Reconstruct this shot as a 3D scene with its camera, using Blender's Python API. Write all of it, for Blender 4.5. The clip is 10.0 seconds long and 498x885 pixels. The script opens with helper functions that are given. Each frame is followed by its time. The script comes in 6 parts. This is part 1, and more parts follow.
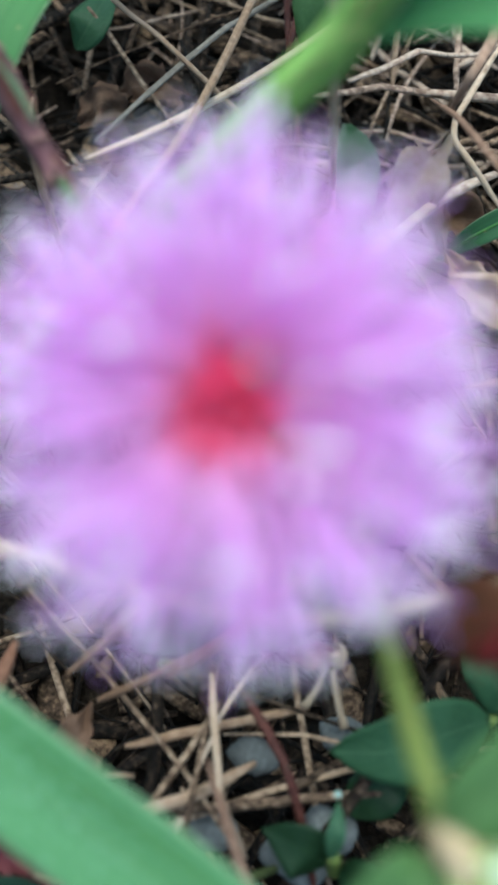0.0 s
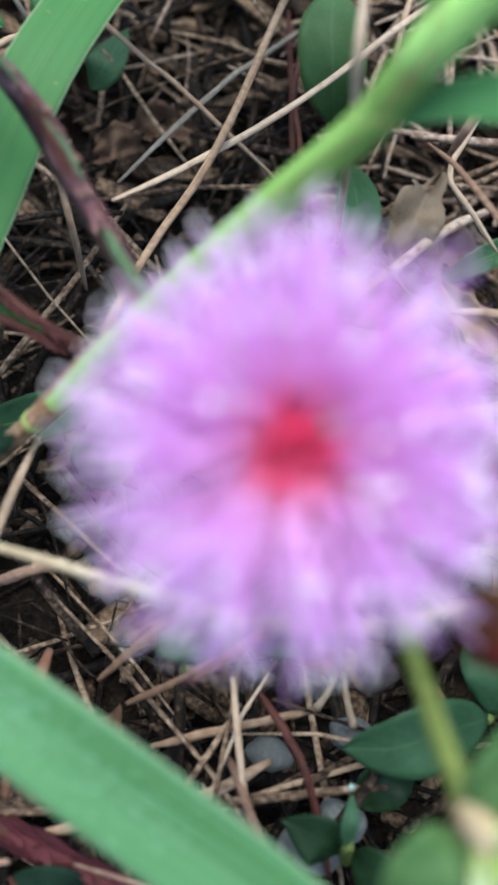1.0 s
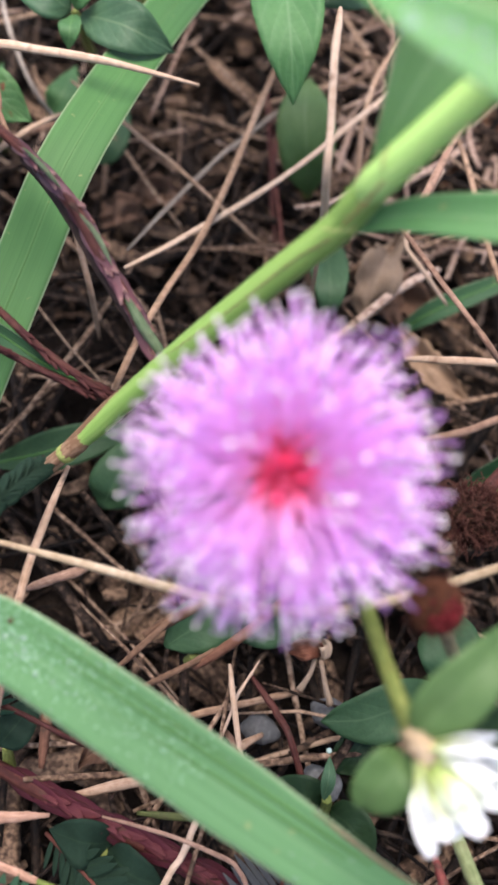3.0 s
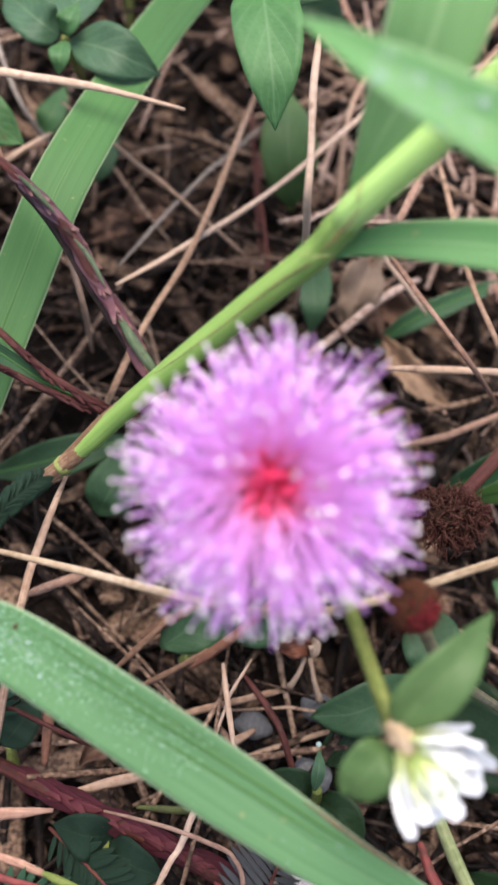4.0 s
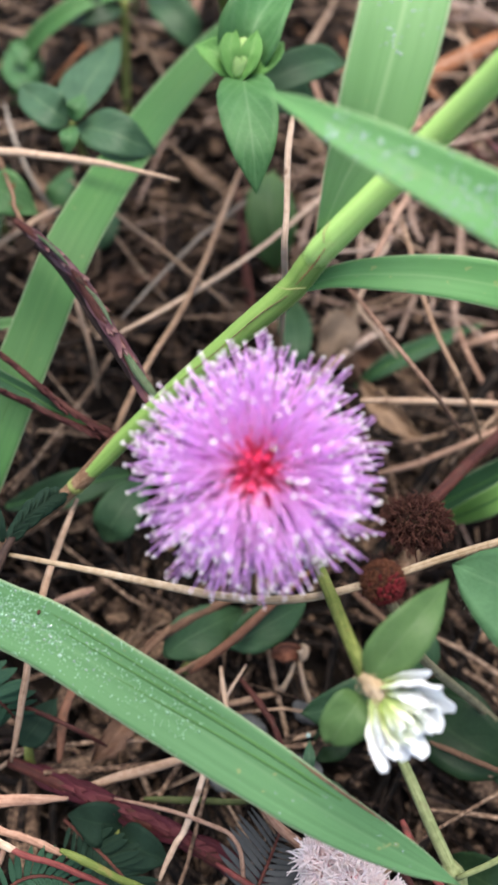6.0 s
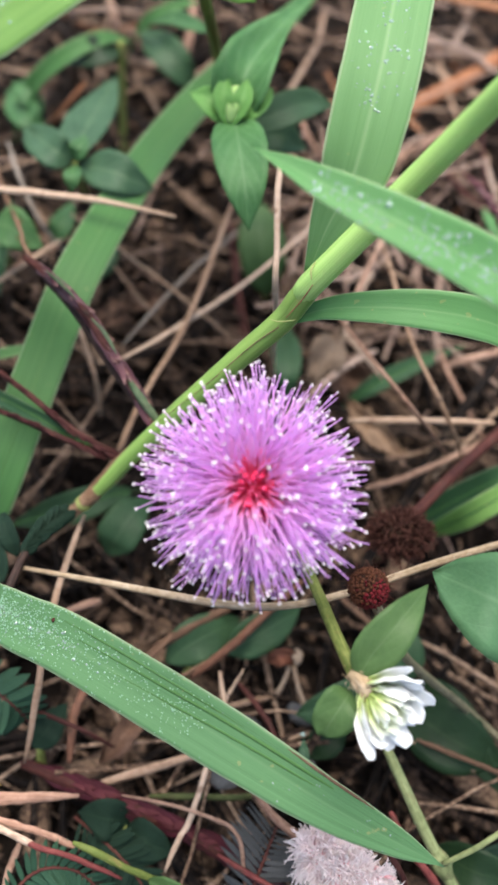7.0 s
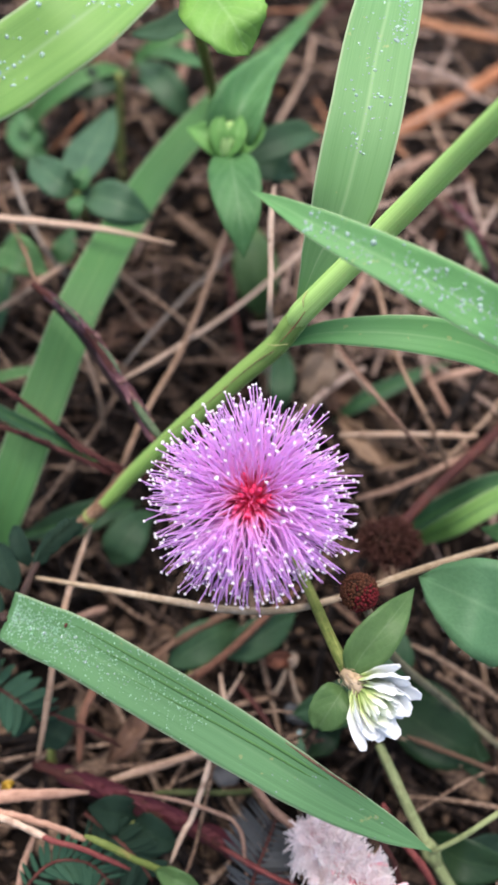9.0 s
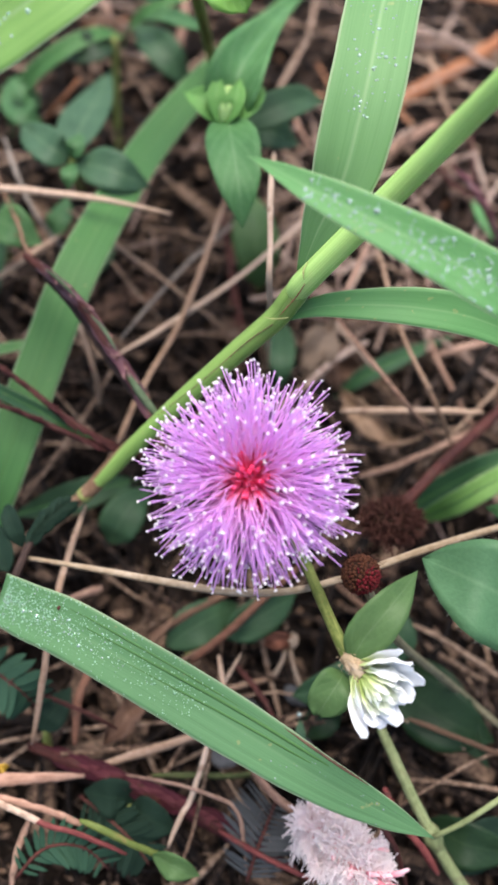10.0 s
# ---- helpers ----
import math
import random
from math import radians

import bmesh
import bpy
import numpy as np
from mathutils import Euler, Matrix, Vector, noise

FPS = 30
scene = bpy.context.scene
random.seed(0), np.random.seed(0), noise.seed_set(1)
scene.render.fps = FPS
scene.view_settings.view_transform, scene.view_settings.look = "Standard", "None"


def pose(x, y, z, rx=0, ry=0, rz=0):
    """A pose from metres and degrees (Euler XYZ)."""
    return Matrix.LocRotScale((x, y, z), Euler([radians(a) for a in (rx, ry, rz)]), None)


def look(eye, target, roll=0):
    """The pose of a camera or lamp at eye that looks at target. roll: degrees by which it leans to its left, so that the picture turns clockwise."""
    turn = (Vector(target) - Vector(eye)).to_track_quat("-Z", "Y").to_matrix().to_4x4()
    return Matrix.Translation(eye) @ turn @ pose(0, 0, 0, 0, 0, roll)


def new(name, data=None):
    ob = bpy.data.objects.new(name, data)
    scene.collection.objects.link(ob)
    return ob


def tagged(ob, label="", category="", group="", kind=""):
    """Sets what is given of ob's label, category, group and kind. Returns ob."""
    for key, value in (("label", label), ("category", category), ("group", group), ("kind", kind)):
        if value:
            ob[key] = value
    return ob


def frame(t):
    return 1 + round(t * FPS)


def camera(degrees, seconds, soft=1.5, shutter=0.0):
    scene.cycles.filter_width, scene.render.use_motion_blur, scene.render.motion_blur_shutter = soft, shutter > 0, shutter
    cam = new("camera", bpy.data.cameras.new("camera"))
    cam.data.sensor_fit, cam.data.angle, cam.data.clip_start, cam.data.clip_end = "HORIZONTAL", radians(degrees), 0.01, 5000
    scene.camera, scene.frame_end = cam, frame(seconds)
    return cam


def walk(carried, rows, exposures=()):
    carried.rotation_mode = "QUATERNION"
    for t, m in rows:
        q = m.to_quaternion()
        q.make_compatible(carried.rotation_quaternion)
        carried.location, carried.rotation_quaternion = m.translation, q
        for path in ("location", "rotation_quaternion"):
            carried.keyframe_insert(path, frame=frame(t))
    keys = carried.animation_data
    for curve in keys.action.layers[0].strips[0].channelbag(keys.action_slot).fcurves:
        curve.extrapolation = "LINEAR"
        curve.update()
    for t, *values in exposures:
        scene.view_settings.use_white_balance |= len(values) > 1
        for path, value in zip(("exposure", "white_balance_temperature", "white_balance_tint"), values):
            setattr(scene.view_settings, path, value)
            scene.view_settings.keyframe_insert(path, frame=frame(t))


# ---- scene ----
# ---- camera ----
cam = camera(29.93, 10.0, soft=3.0)
cam.data.dof.use_dof = True
cam.data.dof.focus_distance = 0.092
cam.data.dof.aperture_fstop = 34.0
walk(cam, [
    (0.0, pose(0.00215, -0.02015, 0.08300, 26.783, -4.049, 11.917)),
    (0.5, pose(0.00133, -0.02174, 0.08523, 27.594, -4.310, 11.935)),
    (1.0, pose(-0.00137, -0.02261, 0.08894, 27.264, -5.315, 11.211)),
    (1.5, pose(-0.00311, -0.02482, 0.09099, 28.048, -6.152, 10.924)),
    (2.0, pose(-0.00384, -0.02651, 0.09654, 28.333, -6.342, 10.545)),
    (2.5, pose(-0.00285, -0.02948, 0.10103, 28.874, -6.331, 10.389)),
    (4.0, pose(-0.00305, -0.03160, 0.10798, 28.824, -6.474, 9.000)),
    (4.5, pose(-0.00153, -0.03481, 0.11046, 29.598, -6.252, 8.686)),
    (5.0, pose(-0.00179, -0.03732, 0.10879, 31.093, -5.922, 8.570)),
    (5.5, pose(-0.00103, -0.04089, 0.11070, 32.875, -6.108, 8.146)),
    (6.0, pose(-0.00153, -0.04370, 0.11515, 34.125, -6.118, 7.806)),
    (7.5, pose(-0.00216, -0.05012, 0.12563, 35.414, -6.225, 6.679)),
    (8.0, pose(-0.00236, -0.05189, 0.12917, 35.713, -6.233, 6.505)),
    (8.5, pose(-0.00273, -0.05167, 0.12835, 35.803, -6.266, 6.451)),
    (9.0, pose(-0.00286, -0.05152, 0.12768, 35.855, -6.258, 6.320)),
    (9.5, pose(-0.00135, -0.04996, 0.12560, 35.151, -6.135, 6.156)),
    (10.0, pose(-0.00244, -0.04921, 0.12529, 34.212, -6.153, 6.403)),
], exposures=[(0.0, 1.38, 5800, -13), (1.0, 1.44, 6010, -5), (1.5, 1.47, 6180, 3), (2.0, 1.48, 6230, 4.5), (2.5, 1.60, 6660, 13.5), (4.0, 1.52, 6870, 16.5), (5.0, 1.50, 6850, 14.5), (6.0, 1.45, 6840, 10), (7.5, 1.34, 6800, 9.5), (9.0, 1.32, 6680, 13.5), (10.0, 1.35, 6680, 12.5)])

# ---- light: an overcast sky over open ground ----
world = bpy.data.worlds.new("overcast_sky")
scene.world = world
world.use_nodes = True
wn, wl = world.node_tree.nodes, world.node_tree.links
sky = wn.new("ShaderNodeTexSky")
sky.sky_type = "NISHITA"
sky.sun_disc = False
sky.sun_elevation, sky.sun_rotation = radians(78), radians(330)
sky.air_density, sky.dust_density, sky.ozone_density = 1.0, 2.2, 1.0
wn["Background"].inputs["Strength"].default_value = 0.12
wl.new(sky.outputs["Color"], wn["Background"].inputs["Color"])
sun = new("sun", bpy.data.lights.new("sun", "SUN"))
sun.data.energy, sun.data.angle, sun.data.color = 2.3, radians(50), (1.0, 0.965, 0.92)
sun.matrix_world = look((-0.08, 0.14, 1.0), (0, 0, 0))

# Direction from the flower to the camera; leaves and blades turn to it by default.
TO_CAMERA = Vector((-0.03, -0.53, 0.85)).normalized()


# ---- materials ----
def nodes_of(name):
    m = bpy.data.materials.new(name)
    m.use_nodes = True
    n, l = m.node_tree.nodes, m.node_tree.links
    return m, n, l, n["Principled BSDF"]


def noise_tex(n, l, co, scale, detail=4.0, stretch=None):
    t = n.new("ShaderNodeTexNoise")
    t.inputs["Scale"].default_value, t.inputs["Detail"].default_value = scale, detail
    if stretch:
        mp = n.new("ShaderNodeMapping")
        mp.inputs["Scale"].default_value = stretch
        l.new(co, mp.inputs["Vector"])
        co = mp.outputs["Vector"]
    l.new(co, t.inputs["Vector"])
    return t.outputs["Fac"]


def ramp(n, l, fac, stops):
    r = n.new("ShaderNodeValToRGB")
    while len(r.color_ramp.elements) < len(stops):
        r.color_ramp.elements.new(0.5)
    for e, (p, c) in zip(r.color_ramp.elements, stops):
        e.position, e.color = p, (*c, 1)
    l.new(fac, r.inputs["Fac"])
    return r.outputs["Color"]


def mix(n, l, fac, a, b, kind="MIX"):
    x = n.new("ShaderNodeMix")
    x.data_type, x.blend_type = "RGBA", kind
    for key, value in ((0, fac), (6, a), (7, b)):
        if isinstance(value, (int, float)):
            x.inputs[key].default_value = value
        elif isinstance(value, tuple):
            x.inputs[key].default_value = (*value, 1)
        else:
            l.new(value, x.inputs[key])
    return x.outputs[2]


def calc(n, l, op, a, b=0.0, c=0.0):
    x = n.new("ShaderNodeMath")
    x.operation = op
    for i, value in enumerate((a, b, c)):
        if isinstance(value, (int, float)):
            x.inputs[i].default_value = value
        else:
            l.new(value, x.inputs[i])
    return x.outputs[0]


def relief(n, l, bsdf, height, strength, distance):
    b = n.new("ShaderNodeBump")
    b.inputs["Strength"].default_value, b.inputs["Distance"].default_value = strength, distance
    l.new(height, b.inputs["Height"])
    l.new(b.outputs["Normal"], bsdf.inputs["Normal"])
    return b.outputs["Normal"]


def let_through(m, n, l, bsdf, colour, share):
    """Adds light that shines through a thin leaf or petal."""
    tr = n.new("ShaderNodeBsdfTranslucent")
    if isinstance(colour, tuple):
        tr.inputs["Color"].default_value = (*colour, 1)
    else:
        l.new(colour, tr.inputs["Color"])
    ms = n.new("ShaderNodeMixShader")
    ms.inputs[0].default_value = share
    l.new(bsdf.outputs[0], ms.inputs[1])
    l.new(tr.outputs[0], ms.inputs[2])
    l.new(ms.outputs[0], n["Material Output"].inputs["Surface"])


def uv_parts(n, l):
    uv = n.new("ShaderNodeUVMap")
    uv.uv_map = "uv"
    sp = n.new("ShaderNodeSeparateXYZ")
    l.new(uv.outputs["UV"], sp.inputs[0])
    return uv.outputs["UV"], sp.outputs["X"], sp.outputs["Y"]


def grass_paint(name, light, dark, rib, tip, veins=26.0, share=0.3, rough=0.5, blemish=(0.45, 0.38, 0.16)):
    """Parallel-veined blade: u runs across, v along in units of the width."""
    m, n, l, p = nodes_of(name)
    co, u, v = uv_parts(n, l)
    ob = n.new("ShaderNodeTexCoord").outputs["Object"]
    big = noise_tex(n, l, ob, 160, 3)
    fine = noise_tex(n, l, co, 3.0, 5, (26, 0.6, 1))
    wave = calc(n, l, "SINE", calc(n, l, "MULTIPLY", u, veins * 6.283))
    broad = noise_tex(n, l, co, 2.0, 3, (5, 0.8, 1))
    streak = calc(n, l, "MULTIPLY_ADD", wave, 0.03, calc(n, l, "ADD", calc(n, l, "MULTIPLY", fine, 0.5), calc(n, l, "MULTIPLY", broad, 0.5)))
    col = ramp(n, l, streak, [(0.40, dark), (0.60, light)])
    col = mix(n, l, calc(n, l, "MULTIPLY", big, 0.5), col, tip)
    mid = calc(n, l, "ABSOLUTE", calc(n, l, "SUBTRACT", u, 0.5))
    ribf = calc(n, l, "SUBTRACT", 1.0, calc(n, l, "MULTIPLY", mid, 24.0))
    ribf.node.use_clamp = True
    col = mix(n, l, calc(n, l, "MULTIPLY", ribf, 0.55), col, rib)
    edge = calc(n, l, "MULTIPLY", calc(n, l, "SUBTRACT", mid, 0.464), 45.0)
    edge.node.use_clamp = True
    col = mix(n, l, calc(n, l, "MULTIPLY", edge, 0.7), col, mix(n, l, 0.3, rib, (0.75, 0.72, 0.55)))
    spots = noise_tex(n, l, ob, 900, 2)
    sp = ramp(n, l, spots, [(0.70, (0, 0, 0)), (0.76, (1, 1, 1))])
    col = mix(n, l, calc(n, l, "MULTIPLY", sp, 0.35), col, blemish)
    l.new(col, p.inputs["Base Color"])
    p.inputs["Roughness"].default_value = rough
    p.inputs["Specular IOR Level"].default_value = 0.2
    relief(n, l, p, streak, 0.35, 0.0002)
    let_through(m, n, l, p, mix(n, l, 0.5, col, light), share)
    return m


def leaf_paint(name, light, dark, rib, veins=7.0, share=0.28, rough=0.5, spot=None, show=0.35):
    """Broad leaf with a midrib and side veins that run up and out."""
    m, n, l, p = nodes_of(name)
    co, u, v = uv_parts(n, l)
    ob = n.new("ShaderNodeTexCoord").outputs["Object"]
    mid = calc(n, l, "ABSOLUTE", calc(n, l, "SUBTRACT", u, 0.5))
    slant = calc(n, l, "SUBTRACT", calc(n, l, "MULTIPLY", v, veins), calc(n, l, "MULTIPLY", mid, 5.0))
    wave = calc(n, l, "POWER", calc(n, l, "ABSOLUTE", calc(n, l, "SINE", calc(n, l, "MULTIPLY", slant, 3.1416))), 0.35)
    big = noise_tex(n, l, ob, 220, 3)
    fine = noise_tex(n, l, ob, 2600, 3)
    body = calc(n, l, "ADD", calc(n, l, "MULTIPLY", big, 0.65), calc(n, l, "MULTIPLY", fine, 0.35))
    col = ramp(n, l, body, [(0.32, dark), (0.68, light)])
    col = mix(n, l, calc(n, l, "MULTIPLY", calc(n, l, "SUBTRACT", 1.0, wave), show), col, rib)
    ribf = calc(n, l, "SUBTRACT", 1.0, calc(n, l, "MULTIPLY", mid, 28.0))
    ribf.node.use_clamp = True
    col = mix(n, l, calc(n, l, "MULTIPLY", ribf, 0.6), col, rib)
    if spot:
        sp = ramp(n, l, noise_tex(n, l, ob, 420, 2), [(0.64, (0, 0, 0)), (0.70, (1, 1, 1))])
        col = mix(n, l, sp, col, spot)
    l.new(col, p.inputs["Base Color"])
    p.inputs["Roughness"].default_value = rough
    p.inputs["Specular IOR Level"].default_value = 0.25
    height = calc(n, l, "ADD", calc(n, l, "MULTIPLY", wave, 2 * show), calc(n, l, "MULTIPLY", fine, 0.5))
    relief(n, l, p, height, 0.45, 0.00018)
    let_through(m, n, l, p, mix(n, l, 0.5, col, light), share)
    return m


def fibre_paint(name, stops, fine=1500.0, big=130.0, rough=0.8, island=False, bump=0.00025, dirt=(0.05, 0.035, 0.025)):
    """Dry straw and stalks: fibres along the length, blotches, a tone of its own for each piece."""
    m, n, l, p = nodes_of(name)
    ob = n.new("ShaderNodeTexCoord").outputs["Object"]
    if island:
        rnd = n.new("ShaderNodeNewGeometry").outputs["Random Per Island"]
    else:
        rnd = n.new("ShaderNodeObjectInfo").outputs["Random"]
    a = noise_tex(n, l, ob, big, 4)
    f = noise_tex(n, l, ob, fine, 4)
    if not island:
        co, u, v = uv_parts(n, l)
        f = calc(n, l, "ADD", calc(n, l, "MULTIPLY", f, 0.4), calc(n, l, "MULTIPLY", noise_tex(n, l, co, 1.0, 5, (14, 3.5, 1)), 0.6))
    fac = calc(n, l, "MULTIPLY_ADD", calc(n, l, "SUBTRACT", a, 0.5), 1.1, calc(n, l, "MULTIPLY_ADD", calc(n, l, "SUBTRACT", f, 0.5), 2.2, calc(n, l, "MULTIPLY_ADD", rnd, 0.45, 0.27)))
    col = ramp(n, l, fac, stops)
    spots = ramp(n, l, noise_tex(n, l, ob, 520, 3), [(0.60, (0, 0, 0)), (0.72, (1, 1, 1))])
    col = mix(n, l, calc(n, l, "MULTIPLY", spots, 0.65), col, dirt)
    l.new(col, p.inputs["Base Color"])
    p.inputs["Roughness"].default_value = rough
    p.inputs["Specular IOR Level"].default_value = 0.15
    relief(n, l, p, f, 0.6, bump)
    return m


def along_paint(name, stops, rough=0.5, share=0.3, grain=0.15, gloss=0.35, vary=0.0):
    """Colour that changes from the foot (v = 0) to the end (v = 1) of a part."""
    m, n, l, p = nodes_of(name)
    co, u, v = uv_parts(n, l)
    ob = n.new("ShaderNodeTexCoord").outputs["Object"]
    rnd = n.new("ShaderNodeObjectInfo").outputs["Random"]
    t = calc(n, l, "ADD", v, calc(n, l, "MULTIPLY", calc(n, l, "SUBTRACT", noise_tex(n, l, ob, 1800, 3), 0.5), grain))
    col = ramp(n, l, t, stops)
    col = mix(n, l, calc(n, l, "MULTIPLY", rnd, vary), col, mix(n, l, 0.5, col, (1, 1, 1)))
    l.new(col, p.inputs["Base Color"])
    p.inputs["Roughness"].default_value = rough
    p.inputs["Specular IOR Level"].default_value = gloss
    if share:
        let_through(m, n, l, p, col, share)
    return m


def soil_paint():
    m, n, l, p = nodes_of("soil")
    ob = n.new("ShaderNodeTexCoord").outputs["Object"]
    a, b, c = noise_tex(n, l, ob, 60, 5), noise_tex(n, l, ob, 420, 6), noise_tex(n, l, ob, 2200, 5)
    fac = calc(n, l, "ADD", calc(n, l, "MULTIPLY", a, 0.4), calc(n, l, "ADD", calc(n, l, "MULTIPLY", b, 0.4), calc(n, l, "MULTIPLY", c, 0.25)))
    # Near-black stops: the deep shade between straws is put into the soil colour.
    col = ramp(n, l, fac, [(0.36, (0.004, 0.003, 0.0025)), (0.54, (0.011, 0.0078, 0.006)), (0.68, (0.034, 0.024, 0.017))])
    l.new(col, p.inputs["Base Color"])
    p.inputs["Roughness"].default_value = 0.95
    p.inputs["Specular IOR Level"].default_value = 0.1
    relief(n, l, p, calc(n, l, "ADD", b, calc(n, l, "MULTIPLY", c, 0.5)), 0.9, 0.0012)
    return m


GRASS = grass_paint("grass_blade", (0.080, 0.206, 0.060), (0.057, 0.156, 0.045), (0.140, 0.275, 0.105), (0.073, 0.180, 0.062))
GRASS_BLUE = grass_paint("grass_blade_bluish", (0.124, 0.274, 0.118), (0.084, 0.194, 0.079), (0.155, 0.290, 0.138), (0.103, 0.232, 0.101))
GRASS_YOUNG = grass_paint("grass_blade_young", (0.146, 0.300, 0.112), (0.110, 0.246, 0.084), (0.260, 0.405, 0.195), (0.150, 0.288, 0.118), share=0.2)
GRASS_BRIGHT = grass_paint("grass_blade_bright", (0.223, 0.407, 0.0998), (0.148, 0.31, 0.0713), (0.313, 0.458, 0.228), (0.231, 0.4, 0.128), share=0.35)
RIB = grass_paint("blade_midrib", (0.09, 0.21, 0.06), (0.05, 0.14, 0.04), (0.10, 0.22, 0.07), (0.08, 0.19, 0.06), veins=4)
GRASS_DEWY = grass_paint("grass_blade_misted", (0.132, 0.325, 0.110), (0.102, 0.270, 0.085), (0.215, 0.385, 0.165), (0.132, 0.305, 0.118), rough=0.38)
PALE_LITTER = fibre_paint("pale_straw_litter", [(0.10, (0.153, 0.0966, 0.073)), (0.45, (0.289, 0.197, 0.154)), (0.9, (0.425, 0.319, 0.257))], island=True)
STRAW_YELLOW = fibre_paint("yellowish_straw", [(0.10, (0.215, 0.150, 0.088)), (0.5, (0.345, 0.262, 0.175)), (0.9, (0.49, 0.40, 0.30))], dirt=(0.12, 0.072, 0.044))
OLIVE_DRY = fibre_paint("dry_olive_stalk", [(0.2, (0.12, 0.105, 0.06)), (0.8, (0.23, 0.205, 0.125))], fine=1500, rough=0.7)
OLIVE_DARK = fibre_paint("dark_olive_stem", [(0.2, (0.04, 0.05, 0.018)), (0.8, (0.085, 0.10, 0.036))], fine=1500, rough=0.7)
STEM_PALE = fibre_paint("pale_green_stem", [(0.2, (0.125, 0.150, 0.062)), (0.8, (0.25, 0.285, 0.135))], fine=1600, rough=0.6, dirt=(0.15, 0.13, 0.07))
LEAF_SOFT = leaf_paint("soft_hairy_leaf", (0.098, 0.222, 0.102), (0.066, 0.162, 0.072), (0.135, 0.258, 0.128), veins=4.0, show=0.1)
HAIR = along_paint("leaf_hair", [(0.0, (0.35, 0.42, 0.30)), (1.0, (0.6, 0.62, 0.55))], share=0.5)
BRACT = along_paint("buff_bract", [(0.0, (0.300, 0.215, 0.115)), (0.5, (0.440, 0.320, 0.190)), (1.0, (0.540, 0.410, 0.275))], share=0.25, grain=0.3, vary=0.15)
HUSK = fibre_paint("reddish_husk", [(0.2, (0.11, 0.040, 0.024)), (0.8, (0.24, 0.105, 0.066))], fine=1400, rough=0.7)
HUSK_PALE = fibre_paint("cream_husk", [(0.2, (0.24, 0.165, 0.115)), (0.8, (0.36, 0.275, 0.205))], fine=1300, rough=0.7, dirt=(0.17, 0.095, 0.06))
SPIKE_STALK = fibre_paint("grey_green_stalk", [(0.2, (0.06, 0.0936, 0.045)), (0.8, (0.12, 0.158, 0.09))], fine=1500, rough=0.6)
# Grass green lowered for low blades, so their shade is part of the colour.
GRASS_SHADED = grass_paint("grass_blade_shaded", (0.050, 0.128, 0.056), (0.025, 0.075, 0.031), (0.090, 0.172, 0.080), (0.043, 0.108, 0.049))
LEAF = leaf_paint("herb_leaf", (0.074, 0.182, 0.066), (0.036, 0.108, 0.038), (0.155, 0.270, 0.105), show=0.2)
LEAF_BLUE = leaf_paint("herb_leaf_bluish", (0.066, 0.142, 0.074), (0.034, 0.085, 0.044), (0.150, 0.235, 0.122), show=0.2)
# Darkest copy of the herb leaf: deep shade near the soil is in its colour.
LEAF_DEEP_SHADE = leaf_paint("herb_leaf_deep_shade", (0.0215, 0.0520, 0.0195), (0.0105, 0.0290, 0.0110), (0.0345, 0.0660, 0.0255), show=0.12)
LEAF_YOUNG = leaf_paint("herb_leaf_young", (0.215, 0.43, 0.085), (0.15, 0.33, 0.062), (0.30, 0.49, 0.17), share=0.35)
LEAF_OLIVE = leaf_paint("amaranth_leaf", (0.092, 0.170, 0.057), (0.061, 0.124, 0.040), (0.128, 0.198, 0.088), veins=5.0, show=0.16)
LEAF_SPOT = leaf_paint("herb_leaf_spotted", (0.0935, 0.21, 0.072), (0.051, 0.135, 0.048), (0.17, 0.285, 0.12), spot=(0.187, 0.0525, 0.032))
LEAF_MID = leaf_paint("herb_leaf_light", (0.109, 0.266, 0.0921), (0.0578, 0.17, 0.0553), (0.188, 0.333, 0.157))
LEAF_LIME = leaf_paint("lime_young_leaf", (0.165, 0.37, 0.095), (0.115, 0.29, 0.07), (0.24, 0.43, 0.14), veins=6.0, show=0.2)
# Middle copy of the herb leaf, its green lowered for leaves in shade.
LEAF_SHADE = leaf_paint("herb_leaf_shade", (0.050, 0.112, 0.050), (0.027, 0.068, 0.030), (0.088, 0.150, 0.075), show=0.14)
LEAF_BUD = leaf_paint("bud_scale", (0.60, 0.82, 0.34), (0.46, 0.70, 0.22), (0.75, 0.88, 0.54), share=0.45)
STEM = grass_paint("green_culm", (0.52, 0.78, 0.255), (0.31, 0.55, 0.14), (0.56, 0.76, 0.32), (0.47, 0.72, 0.235), veins=30, share=0.2, rough=0.4)
SHEATH = grass_paint("leaf_sheath", (0.305, 0.472, 0.132), (0.170, 0.320, 0.066), (0.440, 0.535, 0.225), (0.275, 0.435, 0.112), veins=36, share=0.12, rough=0.45)
CULM_BROWN = fibre_paint("brown_culm", [(0.2, (0.18, 0.102, 0.0595)), (0.8, (0.45, 0.289, 0.187))], fine=1100, rough=0.6)
NODE = fibre_paint("culm_node", [(0.2, (0.24, 0.288, 0.08)), (0.8, (0.4, 0.416, 0.16))], fine=1500, rough=0.5, dirt=(0.24, 0.16, 0.064))
COLLAR = fibre_paint("blade_collar", [(0.2, (0.27, 0.31, 0.10)), (0.8, (0.37, 0.40, 0.155))], fine=1500, rough=0.5, dirt=(0.26, 0.18, 0.08))
